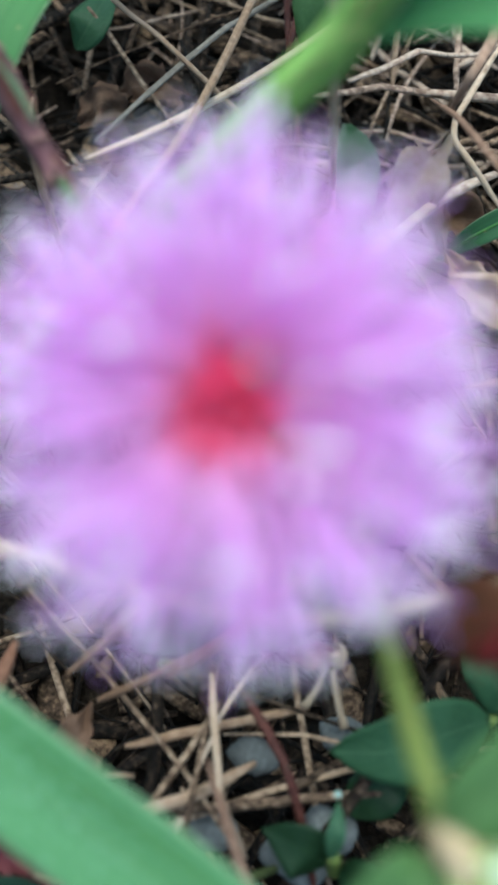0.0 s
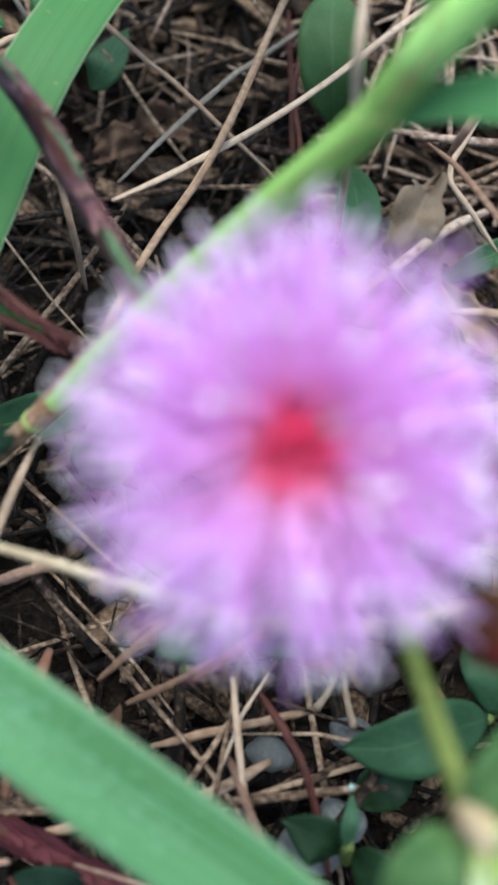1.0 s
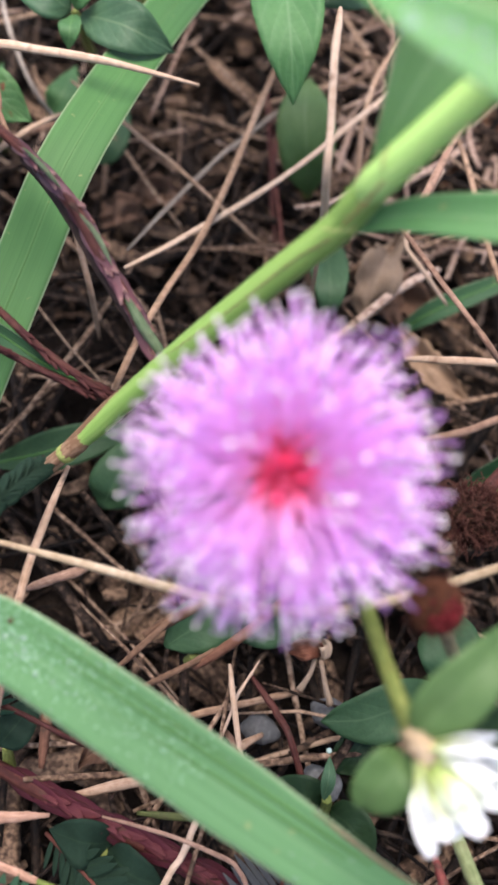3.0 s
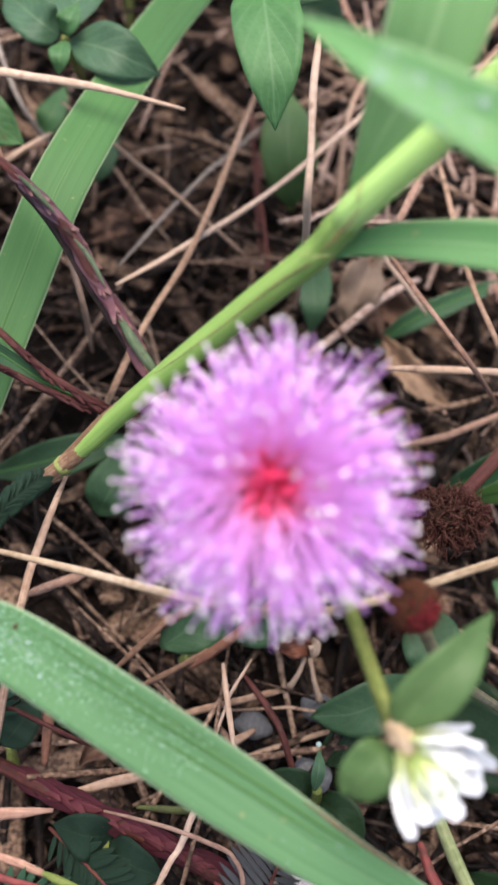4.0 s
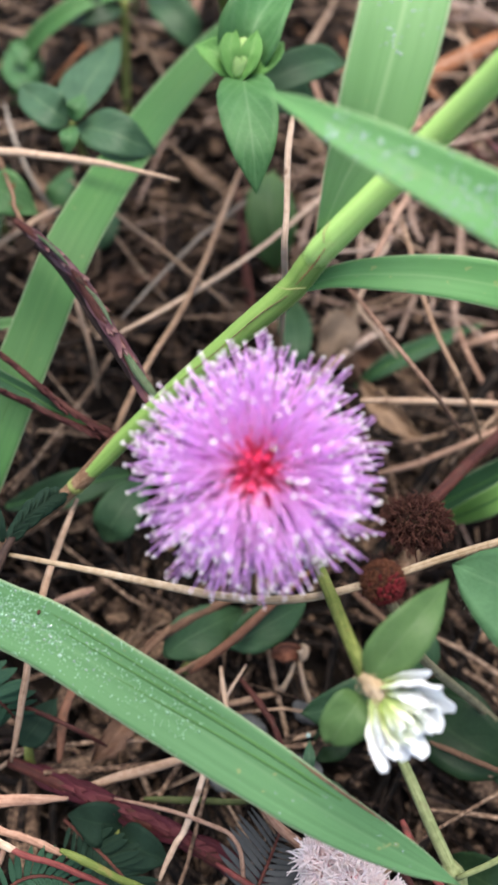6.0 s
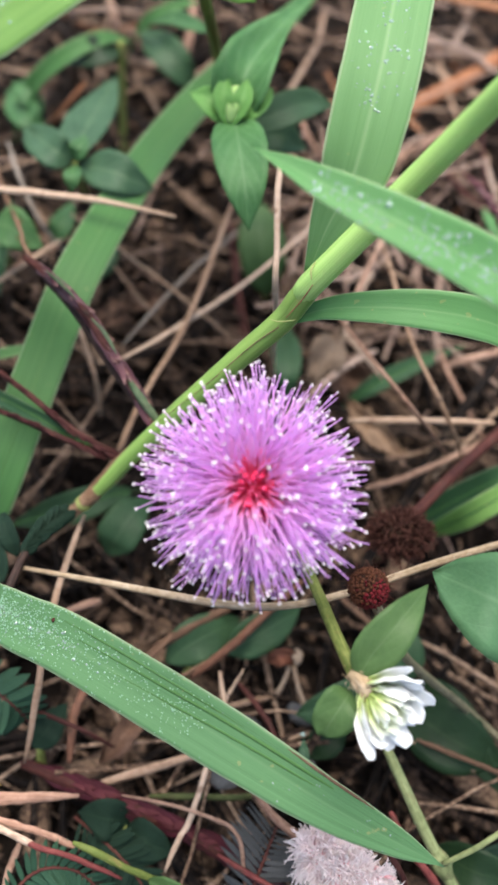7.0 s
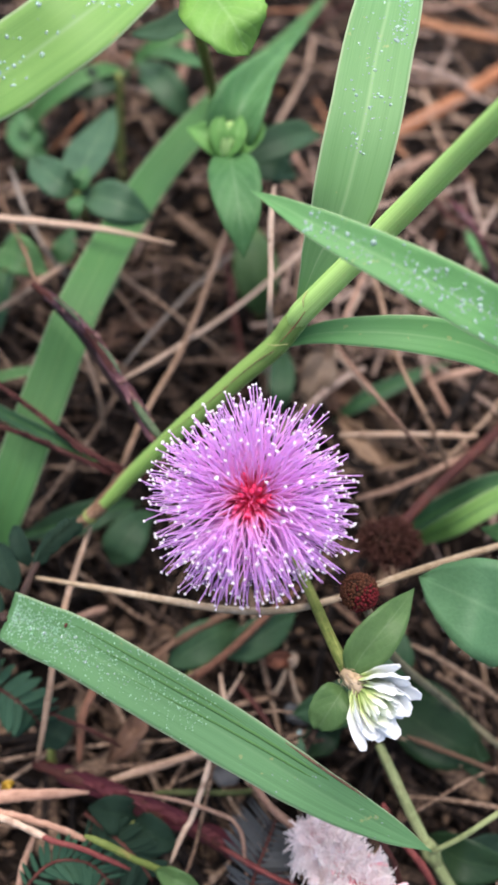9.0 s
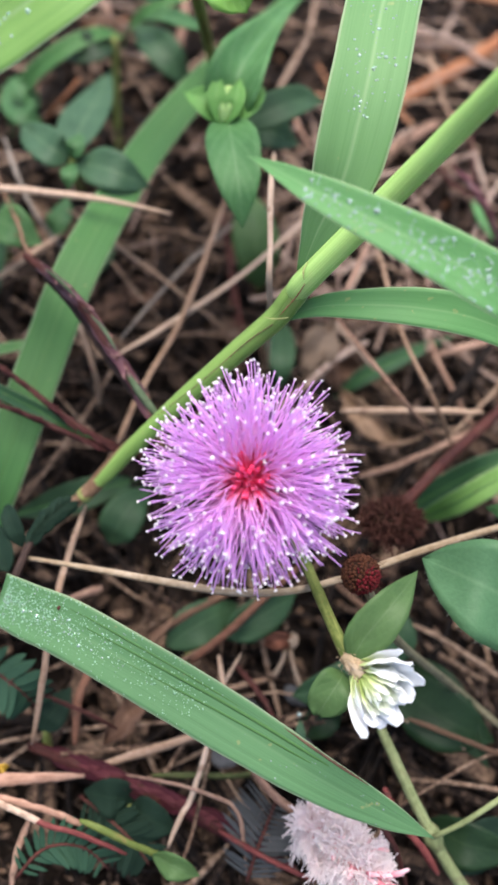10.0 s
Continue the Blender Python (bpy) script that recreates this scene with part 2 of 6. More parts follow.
HERB_STEM = fibre_paint("herb_stem", [(0.2, (0.096, 0.126, 0.030)), (0.8, (0.232, 0.256, 0.076))], fine=1600, rough=0.55, dirt=(0.18, 0.122, 0.048))
RED_STEM = fibre_paint("red_brown_stem", [(0.2, (0.043, 0.0135, 0.0115)), (0.8, (0.105, 0.036, 0.0275))], fine=1400, rough=0.6)
CRIMSON = fibre_paint("crimson_stem", [(0.2, (0.095, 0.022, 0.022)), (0.8, (0.20, 0.055, 0.048))], fine=1400, rough=0.6)
DARK_STEM = fibre_paint("dark_stem", [(0.2, (0.018, 0.012, 0.010)), (0.8, (0.06, 0.035, 0.028))], fine=1400, rough=0.7)
STRAW = fibre_paint("dry_straw", [(0.15, (0.204, 0.124, 0.0796)), (0.5, (0.329, 0.215, 0.147)), (0.9, (0.432, 0.308, 0.227))])
STRAW_PALE = fibre_paint("pale_straw", [(0.15, (0.342, 0.227, 0.152)), (0.85, (0.521, 0.384, 0.292))], dirt=(0.137, 0.072, 0.0443))
STRAW_PINK = fibre_paint("pinkish_straw", [(0.10, (0.165, 0.090, 0.062)), (0.5, (0.275, 0.165, 0.118)), (0.9, (0.40, 0.262, 0.195))])
STRAW_ROSY = fibre_paint("rosy_straw", [(0.10, (0.24, 0.130, 0.090)), (0.5, (0.37, 0.215, 0.152)), (0.9, (0.47, 0.30, 0.22))])
STRAW_ORANGE = fibre_paint("orange_brown_straw", [(0.15, (0.25, 0.098, 0.045)), (0.85, (0.40, 0.195, 0.105))])
STRAW_RUST = fibre_paint("rust_brown_straw", [(0.15, (0.095, 0.039, 0.024)), (0.85, (0.185, 0.090, 0.058))])
STRAW_GREY = fibre_paint("grey_straw", [(0.15, (0.15, 0.124, 0.105)), (0.85, (0.3, 0.255, 0.217))])
STRAW_BROWN = fibre_paint("brown_straw", [(0.15, (0.0896, 0.049, 0.0308)), (0.85, (0.205, 0.121, 0.0784))])
LITTER = fibre_paint("straw_litter", [(0.10, (0.052, 0.031, 0.021)), (0.45, (0.140, 0.088, 0.059)), (0.9, (0.32, 0.22, 0.155))], island=True)
ORANGE_LITTER = fibre_paint("orange_litter", [(0.10, (0.14, 0.055, 0.026)), (0.5, (0.27, 0.125, 0.066)), (0.9, (0.40, 0.22, 0.13))], island=True)
# Decayed brown stems, darkened further so the shade in the gaps is painted in.
ROTTEN_SHADED = fibre_paint("rotting_litter", [(0.10, (0.0026, 0.0018, 0.0015)), (0.45, (0.0080, 0.0050, 0.0036)), (0.75, (0.0250, 0.0153, 0.0106)), (0.98, (0.082, 0.053, 0.037))], island=True)
DEAD_LEAF = leaf_paint("dead_leaf", (0.158, 0.0885, 0.0558), (0.0683, 0.0349, 0.0232), (0.184, 0.116, 0.0788), share=0.1, rough=0.75, show=0.15)
DEAD_GREY = leaf_paint("grey_brown_dead_leaf", (0.22, 0.158, 0.112), (0.12, 0.082, 0.056), (0.24, 0.178, 0.13), share=0.1, rough=0.8, show=0.15)
DEAD_TAN = leaf_paint("tan_dead_leaf", (0.276, 0.178, 0.113), (0.162, 0.0975, 0.0594), (0.3, 0.206, 0.14), share=0.1, rough=0.75, show=0.2)
LEAF_LITTER = fibre_paint("leaf_litter", [(0.10, (0.022, 0.0137, 0.0092)), (0.5, (0.077, 0.047, 0.031)), (0.9, (0.20, 0.128, 0.082))], island=True, big=200, dirt=(0.042, 0.026, 0.018))
SOIL = soil_paint()
STONE = fibre_paint("grey_stone", [(0.2, (0.0735, 0.0749, 0.0772)), (0.8, (0.165, 0.168, 0.172))], fine=1800, rough=0.7, dirt=(0.0459, 0.0397, 0.0342))
SPIKE = along_paint("purple_spikelet", [(0.0, (0.0517, 0.02, 0.025)), (0.45, (0.0805, 0.025, 0.034)), (0.85, (0.127, 0.04, 0.048)), (1.0, (0.253, 0.13, 0.11))], share=0.1, grain=0.4, rough=0.6, gloss=0.15, vary=0.1)
SPIKE_DARK = along_paint("dark_spikelet", [(0.0, (0.0214, 0.0312, 0.0131)), (0.4, (0.032, 0.0104, 0.0105)), (1.0, (0.078, 0.026, 0.0236))], share=0.1, grain=0.35, rough=0.65, gloss=0.12)
SPIKE_WINE = along_paint("wine_red_spikelet", [(0.0, (0.036, 0.010, 0.013)), (0.6, (0.066, 0.0145, 0.022)), (1.0, (0.115, 0.034, 0.036))], share=0.12, grain=0.3, rough=0.65, gloss=0.12)
FILAMENT = along_paint("pink_filament", [(0.0, (0.88, 0.03, 0.16)), (0.10, (0.90, 0.10, 0.32)), (0.24, (0.90, 0.44, 0.79)), (0.5, (0.89, 0.51, 0.88)), (0.8, (0.85, 0.48, 0.89)), (1.0, (0.80, 0.45, 0.88))], share=0.55, grain=0.05, vary=0.3)
INNER = along_paint("crimson_filament", [(0.0, (0.86, 0.045, 0.18)), (0.5, (0.90, 0.075, 0.27)), (1.0, (0.93, 0.24, 0.49))], share=0.45, grain=0.05, vary=0.2)
ANTHER = along_paint("cream_anther", [(0.0, (0.88, 0.80, 0.84)), (1.0, (0.95, 0.92, 0.88))], share=0.25)
FLORET = along_paint("red_floret", [(0.0, (0.85, 0.04, 0.13)), (0.5, (0.90, 0.06, 0.20)), (1.0, (0.92, 0.18, 0.40))], share=0.35)
BUD_RED = along_paint("red_floret_bud", [(0.0, (0.027, 0.0134, 0.00896)), (0.5, (0.072, 0.00896, 0.00984)), (1.0, (0.135, 0.00808, 0.0134))], share=0.08, rough=0.6, gloss=0.15)
BUD_BROWN = along_paint("brown_floret_bud", [(0.0, (0.025, 0.012, 0.007)), (0.6, (0.055, 0.020, 0.011)), (1.0, (0.085, 0.032, 0.016))], share=0.05, rough=0.7, gloss=0.1)
BRISTLE = along_paint("withered_bristle", [(0.0, (0.030, 0.011, 0.0085)), (0.6, (0.062, 0.023, 0.0175)), (1.0, (0.125, 0.055, 0.040))], share=0.05, rough=0.8, gloss=0.1)
PETAL = along_paint("white_petal", [(0.0, (0.50, 0.63, 0.20)), (0.24, (0.72, 0.80, 0.44)), (0.42, (0.84, 0.88, 0.76)), (0.62, (0.90, 0.91, 0.90)), (1.0, (0.92, 0.93, 0.95))], share=0.42, grain=0.06)
PETAL_INNER = along_paint("greenish_white_petal", [(0.0, (0.46, 0.60, 0.16)), (0.45, (0.68, 0.78, 0.36)), (0.72, (0.86, 0.90, 0.70)), (1.0, (0.91, 0.93, 0.90))], share=0.42, grain=0.08)
PETAL_OLD = along_paint("pinkish_petal", [(0.0, (0.88, 0.44, 0.48)), (0.35, (0.94, 0.74, 0.74)), (0.8, (0.96, 0.90, 0.88))], share=0.5, grain=0.3)
PETAL_ROSE = along_paint("rose_petal", [(0.0, (0.72, 0.12, 0.18)), (0.5, (0.86, 0.32, 0.38)), (1.0, (0.94, 0.66, 0.68))], share=0.3, grain=0.3)
WOOL = along_paint("white_wool", [(0.0, (0.97, 0.84, 0.85)), (1.0, (0.98, 0.92, 0.91))], share=0.4)
YELLOW = along_paint("yellow_petal", [(0.0, (0.45, 0.25, 0.03)), (1.0, (0.62, 0.40, 0.05))], share=0.3)
# Much darker than the green leaflet below; shade under the plants is in this colour.
LEAFLET_SHADED = leaf_paint("shaded_leaflet", (0.0150, 0.041, 0.024), (0.0075, 0.0225, 0.0130), (0.0235, 0.053, 0.027), rough=0.8, show=0.04)
LEAFLET_GREEN = leaf_paint("green_leaflet", (0.040, 0.105, 0.060), (0.022, 0.062, 0.034), (0.06, 0.13, 0.07), rough=0.7, show=0.04)
LEAFLET_GREY = leaf_paint("dry_leaflet", (0.0758, 0.0819, 0.0859), (0.0378, 0.041, 0.0428), (0.0945, 0.0983, 0.1), show=0.04)
WATER, _n, _l, _p = nodes_of("dew_water_sky_tint")
# Whitish base with reduced transmission stands in for the sky's reflection in the drops.
_p.inputs["Base Color"].default_value = (0.74, 0.94, 0.86, 1)
_p.inputs["Roughness"].default_value, _p.inputs["IOR"].default_value = 0.02, 1.33
_p.inputs["Transmission Weight"].default_value = 0.70

MIST, _n, _l, _p = nodes_of("fine_dew_leaf_tint")
# Pale green base replaces the leaf light that would show through clear beads.
_p.inputs["Base Color"].default_value = (0.24, 0.43, 0.28, 1)
_p.inputs["Roughness"].default_value, _p.inputs["IOR"].default_value = 0.45, 1.33
_p.inputs["Transmission Weight"].default_value = 0.4
_p.inputs["Specular IOR Level"].default_value = 0.25

# ---- building helpers ----
HOME = {}


def thing(name, base, label, category, group=""):
    ob = new(name)
    ob.empty_display_size = 0.002
    ob.location = base
    HOME[ob] = Vector(base)
    return tagged(ob, label, category, group)


def link_mesh(name, bm, material, home):
    me = bpy.data.meshes.new(name)
    bmesh.ops.translate(bm, verts=bm.verts, vec=-home)
    bm.to_mesh(me)
    bm.free()
    me.materials.append(material)
    me.polygons.foreach_set("use_smooth", [True] * len(me.polygons))
    return new(name, me)


def part(name, bm, material, parent, label=""):
    """One mesh, given in world places, under a thing or a part."""
    ob = link_mesh(name, bm, material, HOME[parent])
    ob.parent = parent
    HOME[ob] = HOME[parent]
    return tagged(ob, label)


def single(name, bm, material, base, label, category, group="", kind=""):
    """A thing of one mesh."""
    ob = link_mesh(name, bm, material, Vector(base))
    ob.location = base
    HOME[ob] = Vector(base)
    return tagged(ob, label, category, group, kind)


def piece(name, mesh, parent, m):
    """One of many alike pieces, at the world pose m."""
    ob = new(name, mesh)
    ob.parent = parent
    ob.matrix_basis = Matrix.Translation(-HOME[parent]) @ m
    return ob


def mesh_of(name, bm, material):
    me = bpy.data.meshes.new(name)
    bm.to_mesh(me)
    bm.free()
    me.materials.append(material)
    me.polygons.foreach_set("use_smooth", [True] * len(me.polygons))
    return me


def smooth(points, n):
    """A smooth run of n + 1 points through the given ones, with even steps between them."""
    p = [Vector(q) for q in points]
    p = [2 * p[0] - p[1], *p, 2 * p[-1] - p[-2]]
    out, spans = [], len(p) - 3
    for i in range(n + 1):
        s = spans * i / n
        k = min(int(s), spans - 1)
        f = s - k
        a, b, c, d = p[k:k + 4]
        out.append(0.5 * ((2 * b) + (c - a) * f + (2 * a - 5 * b + 4 * c - d) * f * f + (3 * b - a - 3 * c + d) * f ** 3))
    return out


def frames_along(path, hint):
    out = []
    for i, p in enumerate(path):
        t = (path[min(i + 1, len(path) - 1)] - path[max(i - 1, 0)]).normalized()
        s = t.cross(hint)
        s = s.normalized() if s.length > 1e-6 else t.orthogonal().normalized()
        out.append((p, t, s, s.cross(t).normalized()))
    return out


def tube(bm, points, radius, steps=14, sides=8, flat=1.0, rough=0.0, hint=None, seed=0, cap=True):
    """A swept round or flattened stalk. radius: a number, or a list of radii along it."""
    uvl = bm.loops.layers.uv.verify() if "uv" not in bm.loops.layers.uv else bm.loops.layers.uv["uv"]
    radii = radius if isinstance(radius, (list, tuple)) else [radius, radius]
    rings, path = [], smooth(points, steps)
    for i, (p, t, s, nn) in enumerate(frames_along(path, hint or TO_CAMERA)):
        f = i / steps * (len(radii) - 1)
        k = min(int(f), len(radii) - 2)
        r = radii[k] + (radii[k + 1] - radii[k]) * (f - k)
        ring = []
        for j in range(sides):
            a = math.tau * j / sides
            rr = r * (1 + rough * noise.noise(Vector((i * 0.45 + seed * 7.3, j * 0.8, seed))))
            ring.append(bm.verts.new(p + s * math.cos(a) * rr + nn * math.sin(a) * rr * flat))
        rings.append(ring)
    for i in range(steps):
        for j in range(sides):
            q = bm.faces.new((rings[i][j], rings[i][(j + 1) % sides], rings[i + 1][(j + 1) % sides], rings[i + 1][j]))
            for lp, (du, dv) in zip(q.loops, ((0, 0), (1, 0), (1, 1), (0, 1))):
                lp[uvl].uv = ((j + du) / sides, (i + dv) / steps)
    if cap:
        bm.faces.new(list(reversed(rings[0])))
        bm.faces.new(rings[-1])
    return bm


def new_bm():
    bm = bmesh.new()
    bm.loops.layers.uv.new("uv")
    return bm


def lin(table, s):
    f = s * (len(table) - 1)
    k = min(int(f), len(table) - 2)
    return table[k] + (table[k + 1] - table[k]) * (f - k)


def strip(bm, points, width, profile, hint=None, steps=28, across=8, fold=0.12, thick=0.00014, wave=0.0, jag=0.0, seed=0, twist=0.0):
    """A blade or leaf with thickness: width times profile along its length, folded along the middle."""
    uvl = bm.loops.layers.uv["uv"]
    path = smooth(points, steps)
    top, low = [], []
    for i, (p, t, s, nn) in enumerate(frames_along(path, hint or TO_CAMERA)):
        v = i / steps
        turn = Matrix.Rotation(twist * v, 3, t)
        s, nn = turn @ s, turn @ nn
        w = max(width * lin(profile, v), width * 0.012)
        a, b = [], []
        for j in range(across + 1):
            u = 2 * j / across - 1
            jut = 1 + (jag * noise.noise(Vector((i * 0.7, seed * 3.1 + (u > 0) * 9, 0.5))) if abs(u) > 0.99 else 0)
            h = fold * abs(u) ** 1.3 * w / 2 + wave * width * noise.noise(Vector((v * 5 + seed, u * 1.2, seed * 1.7)))
            q = p + s * (u * jut * w / 2) + nn * h
            a.append(bm.verts.new(q))
            b.append(bm.verts.new(q - nn * thick * (1.0 - 0.6 * abs(u) + (0.9 if j == across // 2 else 0))))
        top.append(a)
        low.append(b)

    def quad(vs, uvs):
        q = bm.faces.new(vs)
        for lp, x in zip(q.loops, uvs):
            lp[uvl].uv = x
    for i in range(steps):
        v0, v1 = i / steps, (i + 1) / steps
        for j in range(across):
            u0, u1 = j / across, (j + 1) / across
            quad((top[i][j], top[i][j + 1], top[i + 1][j + 1], top[i + 1][j]), ((u0, v0), (u1, v0), (u1, v1), (u0, v1)))
            quad((low[i + 1][j], low[i + 1][j + 1], low[i][j + 1], low[i][j]), ((u0, v1), (u1, v1), (u1, v0), (u0, v0)))
        quad((top[i + 1][0], low[i + 1][0], low[i][0], top[i][0]), ((0, v1), (0, v1), (0, v0), (0, v0)))
        quad((top[i][across], low[i][across], low[i + 1][across], top[i + 1][across]), ((1, v0), (1, v0), (1, v1), (1, v1)))
    for a, b, k in ((top[0], low[0], 0), (top[-1], low[-1], 1)):
        vs = a + list(reversed(b))
        q = bm.faces.new(vs if k else list(reversed(vs)))
        for lp in q.loops:
            lp[uvl].uv = (0.5, k)
    return bm


BLADE = [0.35, 0.75, 0.95, 1.0, 1.0, 0.97, 0.9, 0.75, 0.5, 0.0]
OVATE = [0.10, 0.52, 0.82, 0.97, 1.0, 0.94, 0.80, 0.58, 0.30, 0.0]
LANCE = [0.15, 0.45, 0.72, 0.92, 1.0, 0.95, 0.8, 0.58, 0.3, 0.0]
ROUND = [0.12, 0.62, 0.88, 1.0, 1.0, 0.96, 0.86, 0.68, 0.42, 0.0]


def leaf(parent, points, width, material, profile=OVATE, name="leaf", label="", fold=0.2, wave=0.05, jag=0.03, hint=None, seed=1, twist=0.0):
    return part(name, strip(new_bm(), points, width, profile, hint, 18, 8, fold, 0.00018, wave, jag, seed, twist), material, parent, label)


def straw(points, width, material, label, flat=0.7, rough=0.25, name="straw", taper=None, category="straw", group="dry straws"):
    r = width * 0.4
    k = len(bpy.data.objects)
    p = [Vector(q) for q in points]
    span = (p[-1] - p[0]).length
    run = smooth(p, 9)
    for i, q in enumerate(run[1:-1]):
        run[i + 1] = q + min(0.0002, 0.006 * span) * Vector((noise.noise((i * 0.9, k * 1.7, 0)), noise.noise((i * 0.9, k * 1.7, 5)), 0))
    bm = tube(new_bm(), run, [r * q for q in taper or (0.55, 0.95, 1.05, 1.0, 0.92, 1.0, 0.95, 0.5)], 30, 8, flat, rough, seed=k % 97)
    low = min(points, key=lambda q: q[2])
    return single(name, bm, material, low, label, category, group)


# ---- ground: one sheet from the plants to the horizon ----
def ground_height(x, y):
    near = math.exp(-((x / 0.25) ** 2 + (y / 0.3) ** 2))
    rise = 0.006 * max(-1.0, min(1.5, (y + 0.01) / 0.07)) * near
    v = Vector((x * 28, y * 28, 0.3))
    lump = 0.0035 * noise.noise(v) + 0.0016 * noise.noise(v * 4.1) + 0.0007 * noise.noise(v * 13)
    return rise + lump * near - 0.009


def ground_sheet():
    core = [i * 0.0016 for i in range(-75, 76)]
    out = [0.12 * 1.38 ** k + 0.01 * k for k in range(1, 27)]
    xs = [-q for q in reversed(out)] + core + out
    ys = [q + 0.015 for q in xs]
    verts = [(x, y, ground_height(x, y)) for y in ys for x in xs]
    nx = len(xs)
    faces = [(j * nx + i, j * nx + i + 1, (j + 1) * nx + i + 1, (j + 1) * nx + i) for j in range(len(ys) - 1) for i in range(nx - 1)]
    me = bpy.data.meshes.new("ground")
    me.from_pydata(verts, [], faces)
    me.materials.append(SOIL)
    me.polygons.foreach_set("use_smooth", [True] * len(faces))
    return tagged(new("ground", me), "near-black soil under dead grass, gap shade put into its colour", "ground", kind="structure")


ground_sheet()


def litter(name, count, length, width, lift, material, label, seed, flatness=0.7, sides=5, curl=0.25, box=(-0.075, 0.085, -0.075, 0.15)):
    """Dead stems lying criss-cross on the soil, joined in one mesh."""
    rng = random.Random(seed)
    verts, faces = [], []
    for _ in range(count):
        x, y = rng.uniform(box[0], box[1]), rng.uniform(box[2], box[3])
        a, n = rng.uniform(0, math.tau), 6
        ln, w = rng.uniform(*length), rng.uniform(*width)
        tilt, bend = rng.gauss(0, 0.16), rng.gauss(0, curl)
        h = rng.uniform(0, 1) ** 1.7 * lift + w * 0.4
        base = len(verts)
        px, py, pz, d = x, y, 0.0, a
        for i in range(n):
            gz = ground_height(px, py)
            z = gz + max(w * 0.3, h + pz)
            s, c = math.sin(d), math.cos(d)
            taper = 1.0 - 0.35 * abs(2 * i / (n - 1) - 1) ** 3
            for j in range(sides):
                q = math.tau * j / sides
                o, e = math.cos(q) * w * taper / 2, math.sin(q) * w * taper * flatness / 2
                verts.append((px - s * o, py + c * o, z + e))
            d += bend / n + rng.gauss(0, 0.05)
            px, py, pz = px + math.cos(d) * ln / n, py + math.sin(d) * ln / n, pz + math.sin(tilt) * ln / n
        for i in range(n - 1):
            for j in range(sides):
                k = (j + 1) % sides
                faces.append((base + i * sides + j, base + i * sides + k, base + (i + 1) * sides + k, base + (i + 1) * sides + j))
        faces.append(tuple(base + j for j in reversed(range(sides))))
        faces.append(tuple(base + (n - 1) * sides + j for j in range(sides)))
    me = bpy.data.meshes.new(name)
    me.from_pydata(verts, [], faces)
    me.materials.append(material)
    me.polygons.foreach_set("use_smooth", [True] * len(faces))
    return tagged(new(name, me), label, "litter", kind="stuff")


NEAR = (-0.080, 0.085, -0.075, 0.17)
FAR = (-0.10, 0.10, 0.09, 0.25)
litter("rotting_litter", 1700, (0.010, 0.040), (0.0003, 0.0013), 0.009, ROTTEN_SHADED, "criss-crossing rotting brown grass stems on soil", 3)
litter("rotting_litter", 800, (0.012, 0.045), (0.0004, 0.0015), 0.010, ROTTEN_SHADED, "rotting brown grass stems farther back on soil", 23, box=FAR)
litter("straw_litter", 440, (0.015, 0.050), (0.00028, 0.0009), 0.017, LITTER, "loose dead grass stems over rotting ones", 4)
litter("straw_litter", 130, (0.015, 0.055), (0.0004, 0.0011), 0.016, LITTER, "loose dead grass stems behind the herbs", 24, box=FAR)
litter("pale_litter", 80, (0.015, 0.045), (0.0005, 0.0013), 0.030, PALE_LITTER, "pinkish dead stems heaped beside the grass", 6, box=(0.012, 0.075, 0.028, 0.15))
litter("pale_litter", 50, (0.012, 0.035), (0.0005, 0.0013), 0.022, PALE_LITTER, "pale pinkish dead stems tangled behind the grass stem", 16, box=(0.004, 0.042, 0.048, 0.10))
litter("pale_litter", 60, (0.012, 0.035), (0.0003, 0.0007), 0.014, PALE_LITTER, "scattered pale dead stems over dark soil", 17, box=(-0.04, 0.012, 0.055, 0.12))
litter("pale_litter", 70, (0.015, 0.05), (0.0008, 0.0020), 0.018, PALE_LITTER, "pale dead stems far behind the herbs", 26, box=(-0.06, 0.07, 0.12, 0.24))
litter("orange_litter", 42, (0.015, 0.05), (0.0008, 0.0022), 0.016, ORANGE_LITTER, "orange-brown dead sheaths far behind the herbs", 27, 0.5, box=(-0.05, 0.07, 0.10, 0.23))
litter("fine_litter", 1900, (0.005, 0.02), (0.00025, 0.0006), 0.008, ROTTEN_SHADED, "fine broken rootlets and stem bits on soil", 5, curl=0.9)
litter("leaf_litter", 560, (0.005, 0.015), (0.0018, 0.0042), 0.006, LEAF_LITTER, "flat brown dead leaf scraps on soil", 8, 0.16, 6, 0.6, box=NEAR)
litter("leaf_crumbs", 600, (0.0018, 0.005), (0.0008, 0.0019), 0.008, LEAF_LITTER, "small brown crumbled leaf bits on soil", 9, 0.3, 5, 0.9, box=(-0.05, 0.05, -0.045, 0.11))
litter("outer_litter", 1600, (0.02, 0.08), (0.0008, 0.002), 0.012, ROTTEN_SHADED, "dead grass stems lying farther out on soil", 12, box=(-0.3, 0.3, -0.28, 0.36))


def stone(at_, size, seed, label):
    bm = bmesh.new()
    bmesh.ops.create_icosphere(bm, subdivisions=3, radius=1)
    for v in bm.verts:
        k = 1 + 0.22 * noise.noise(v.co * 1.3 + Vector((seed, 0, 0))) + 0.05 * noise.noise(v.co * 5)
        v.co = Vector((v.co.x * size[0] * k, v.co.y * size[1] * k, v.co.z * size[2] * k)) + Vector(at_)
    return single("pebble", bm, STONE, at_, label, "stone", "pebbles")


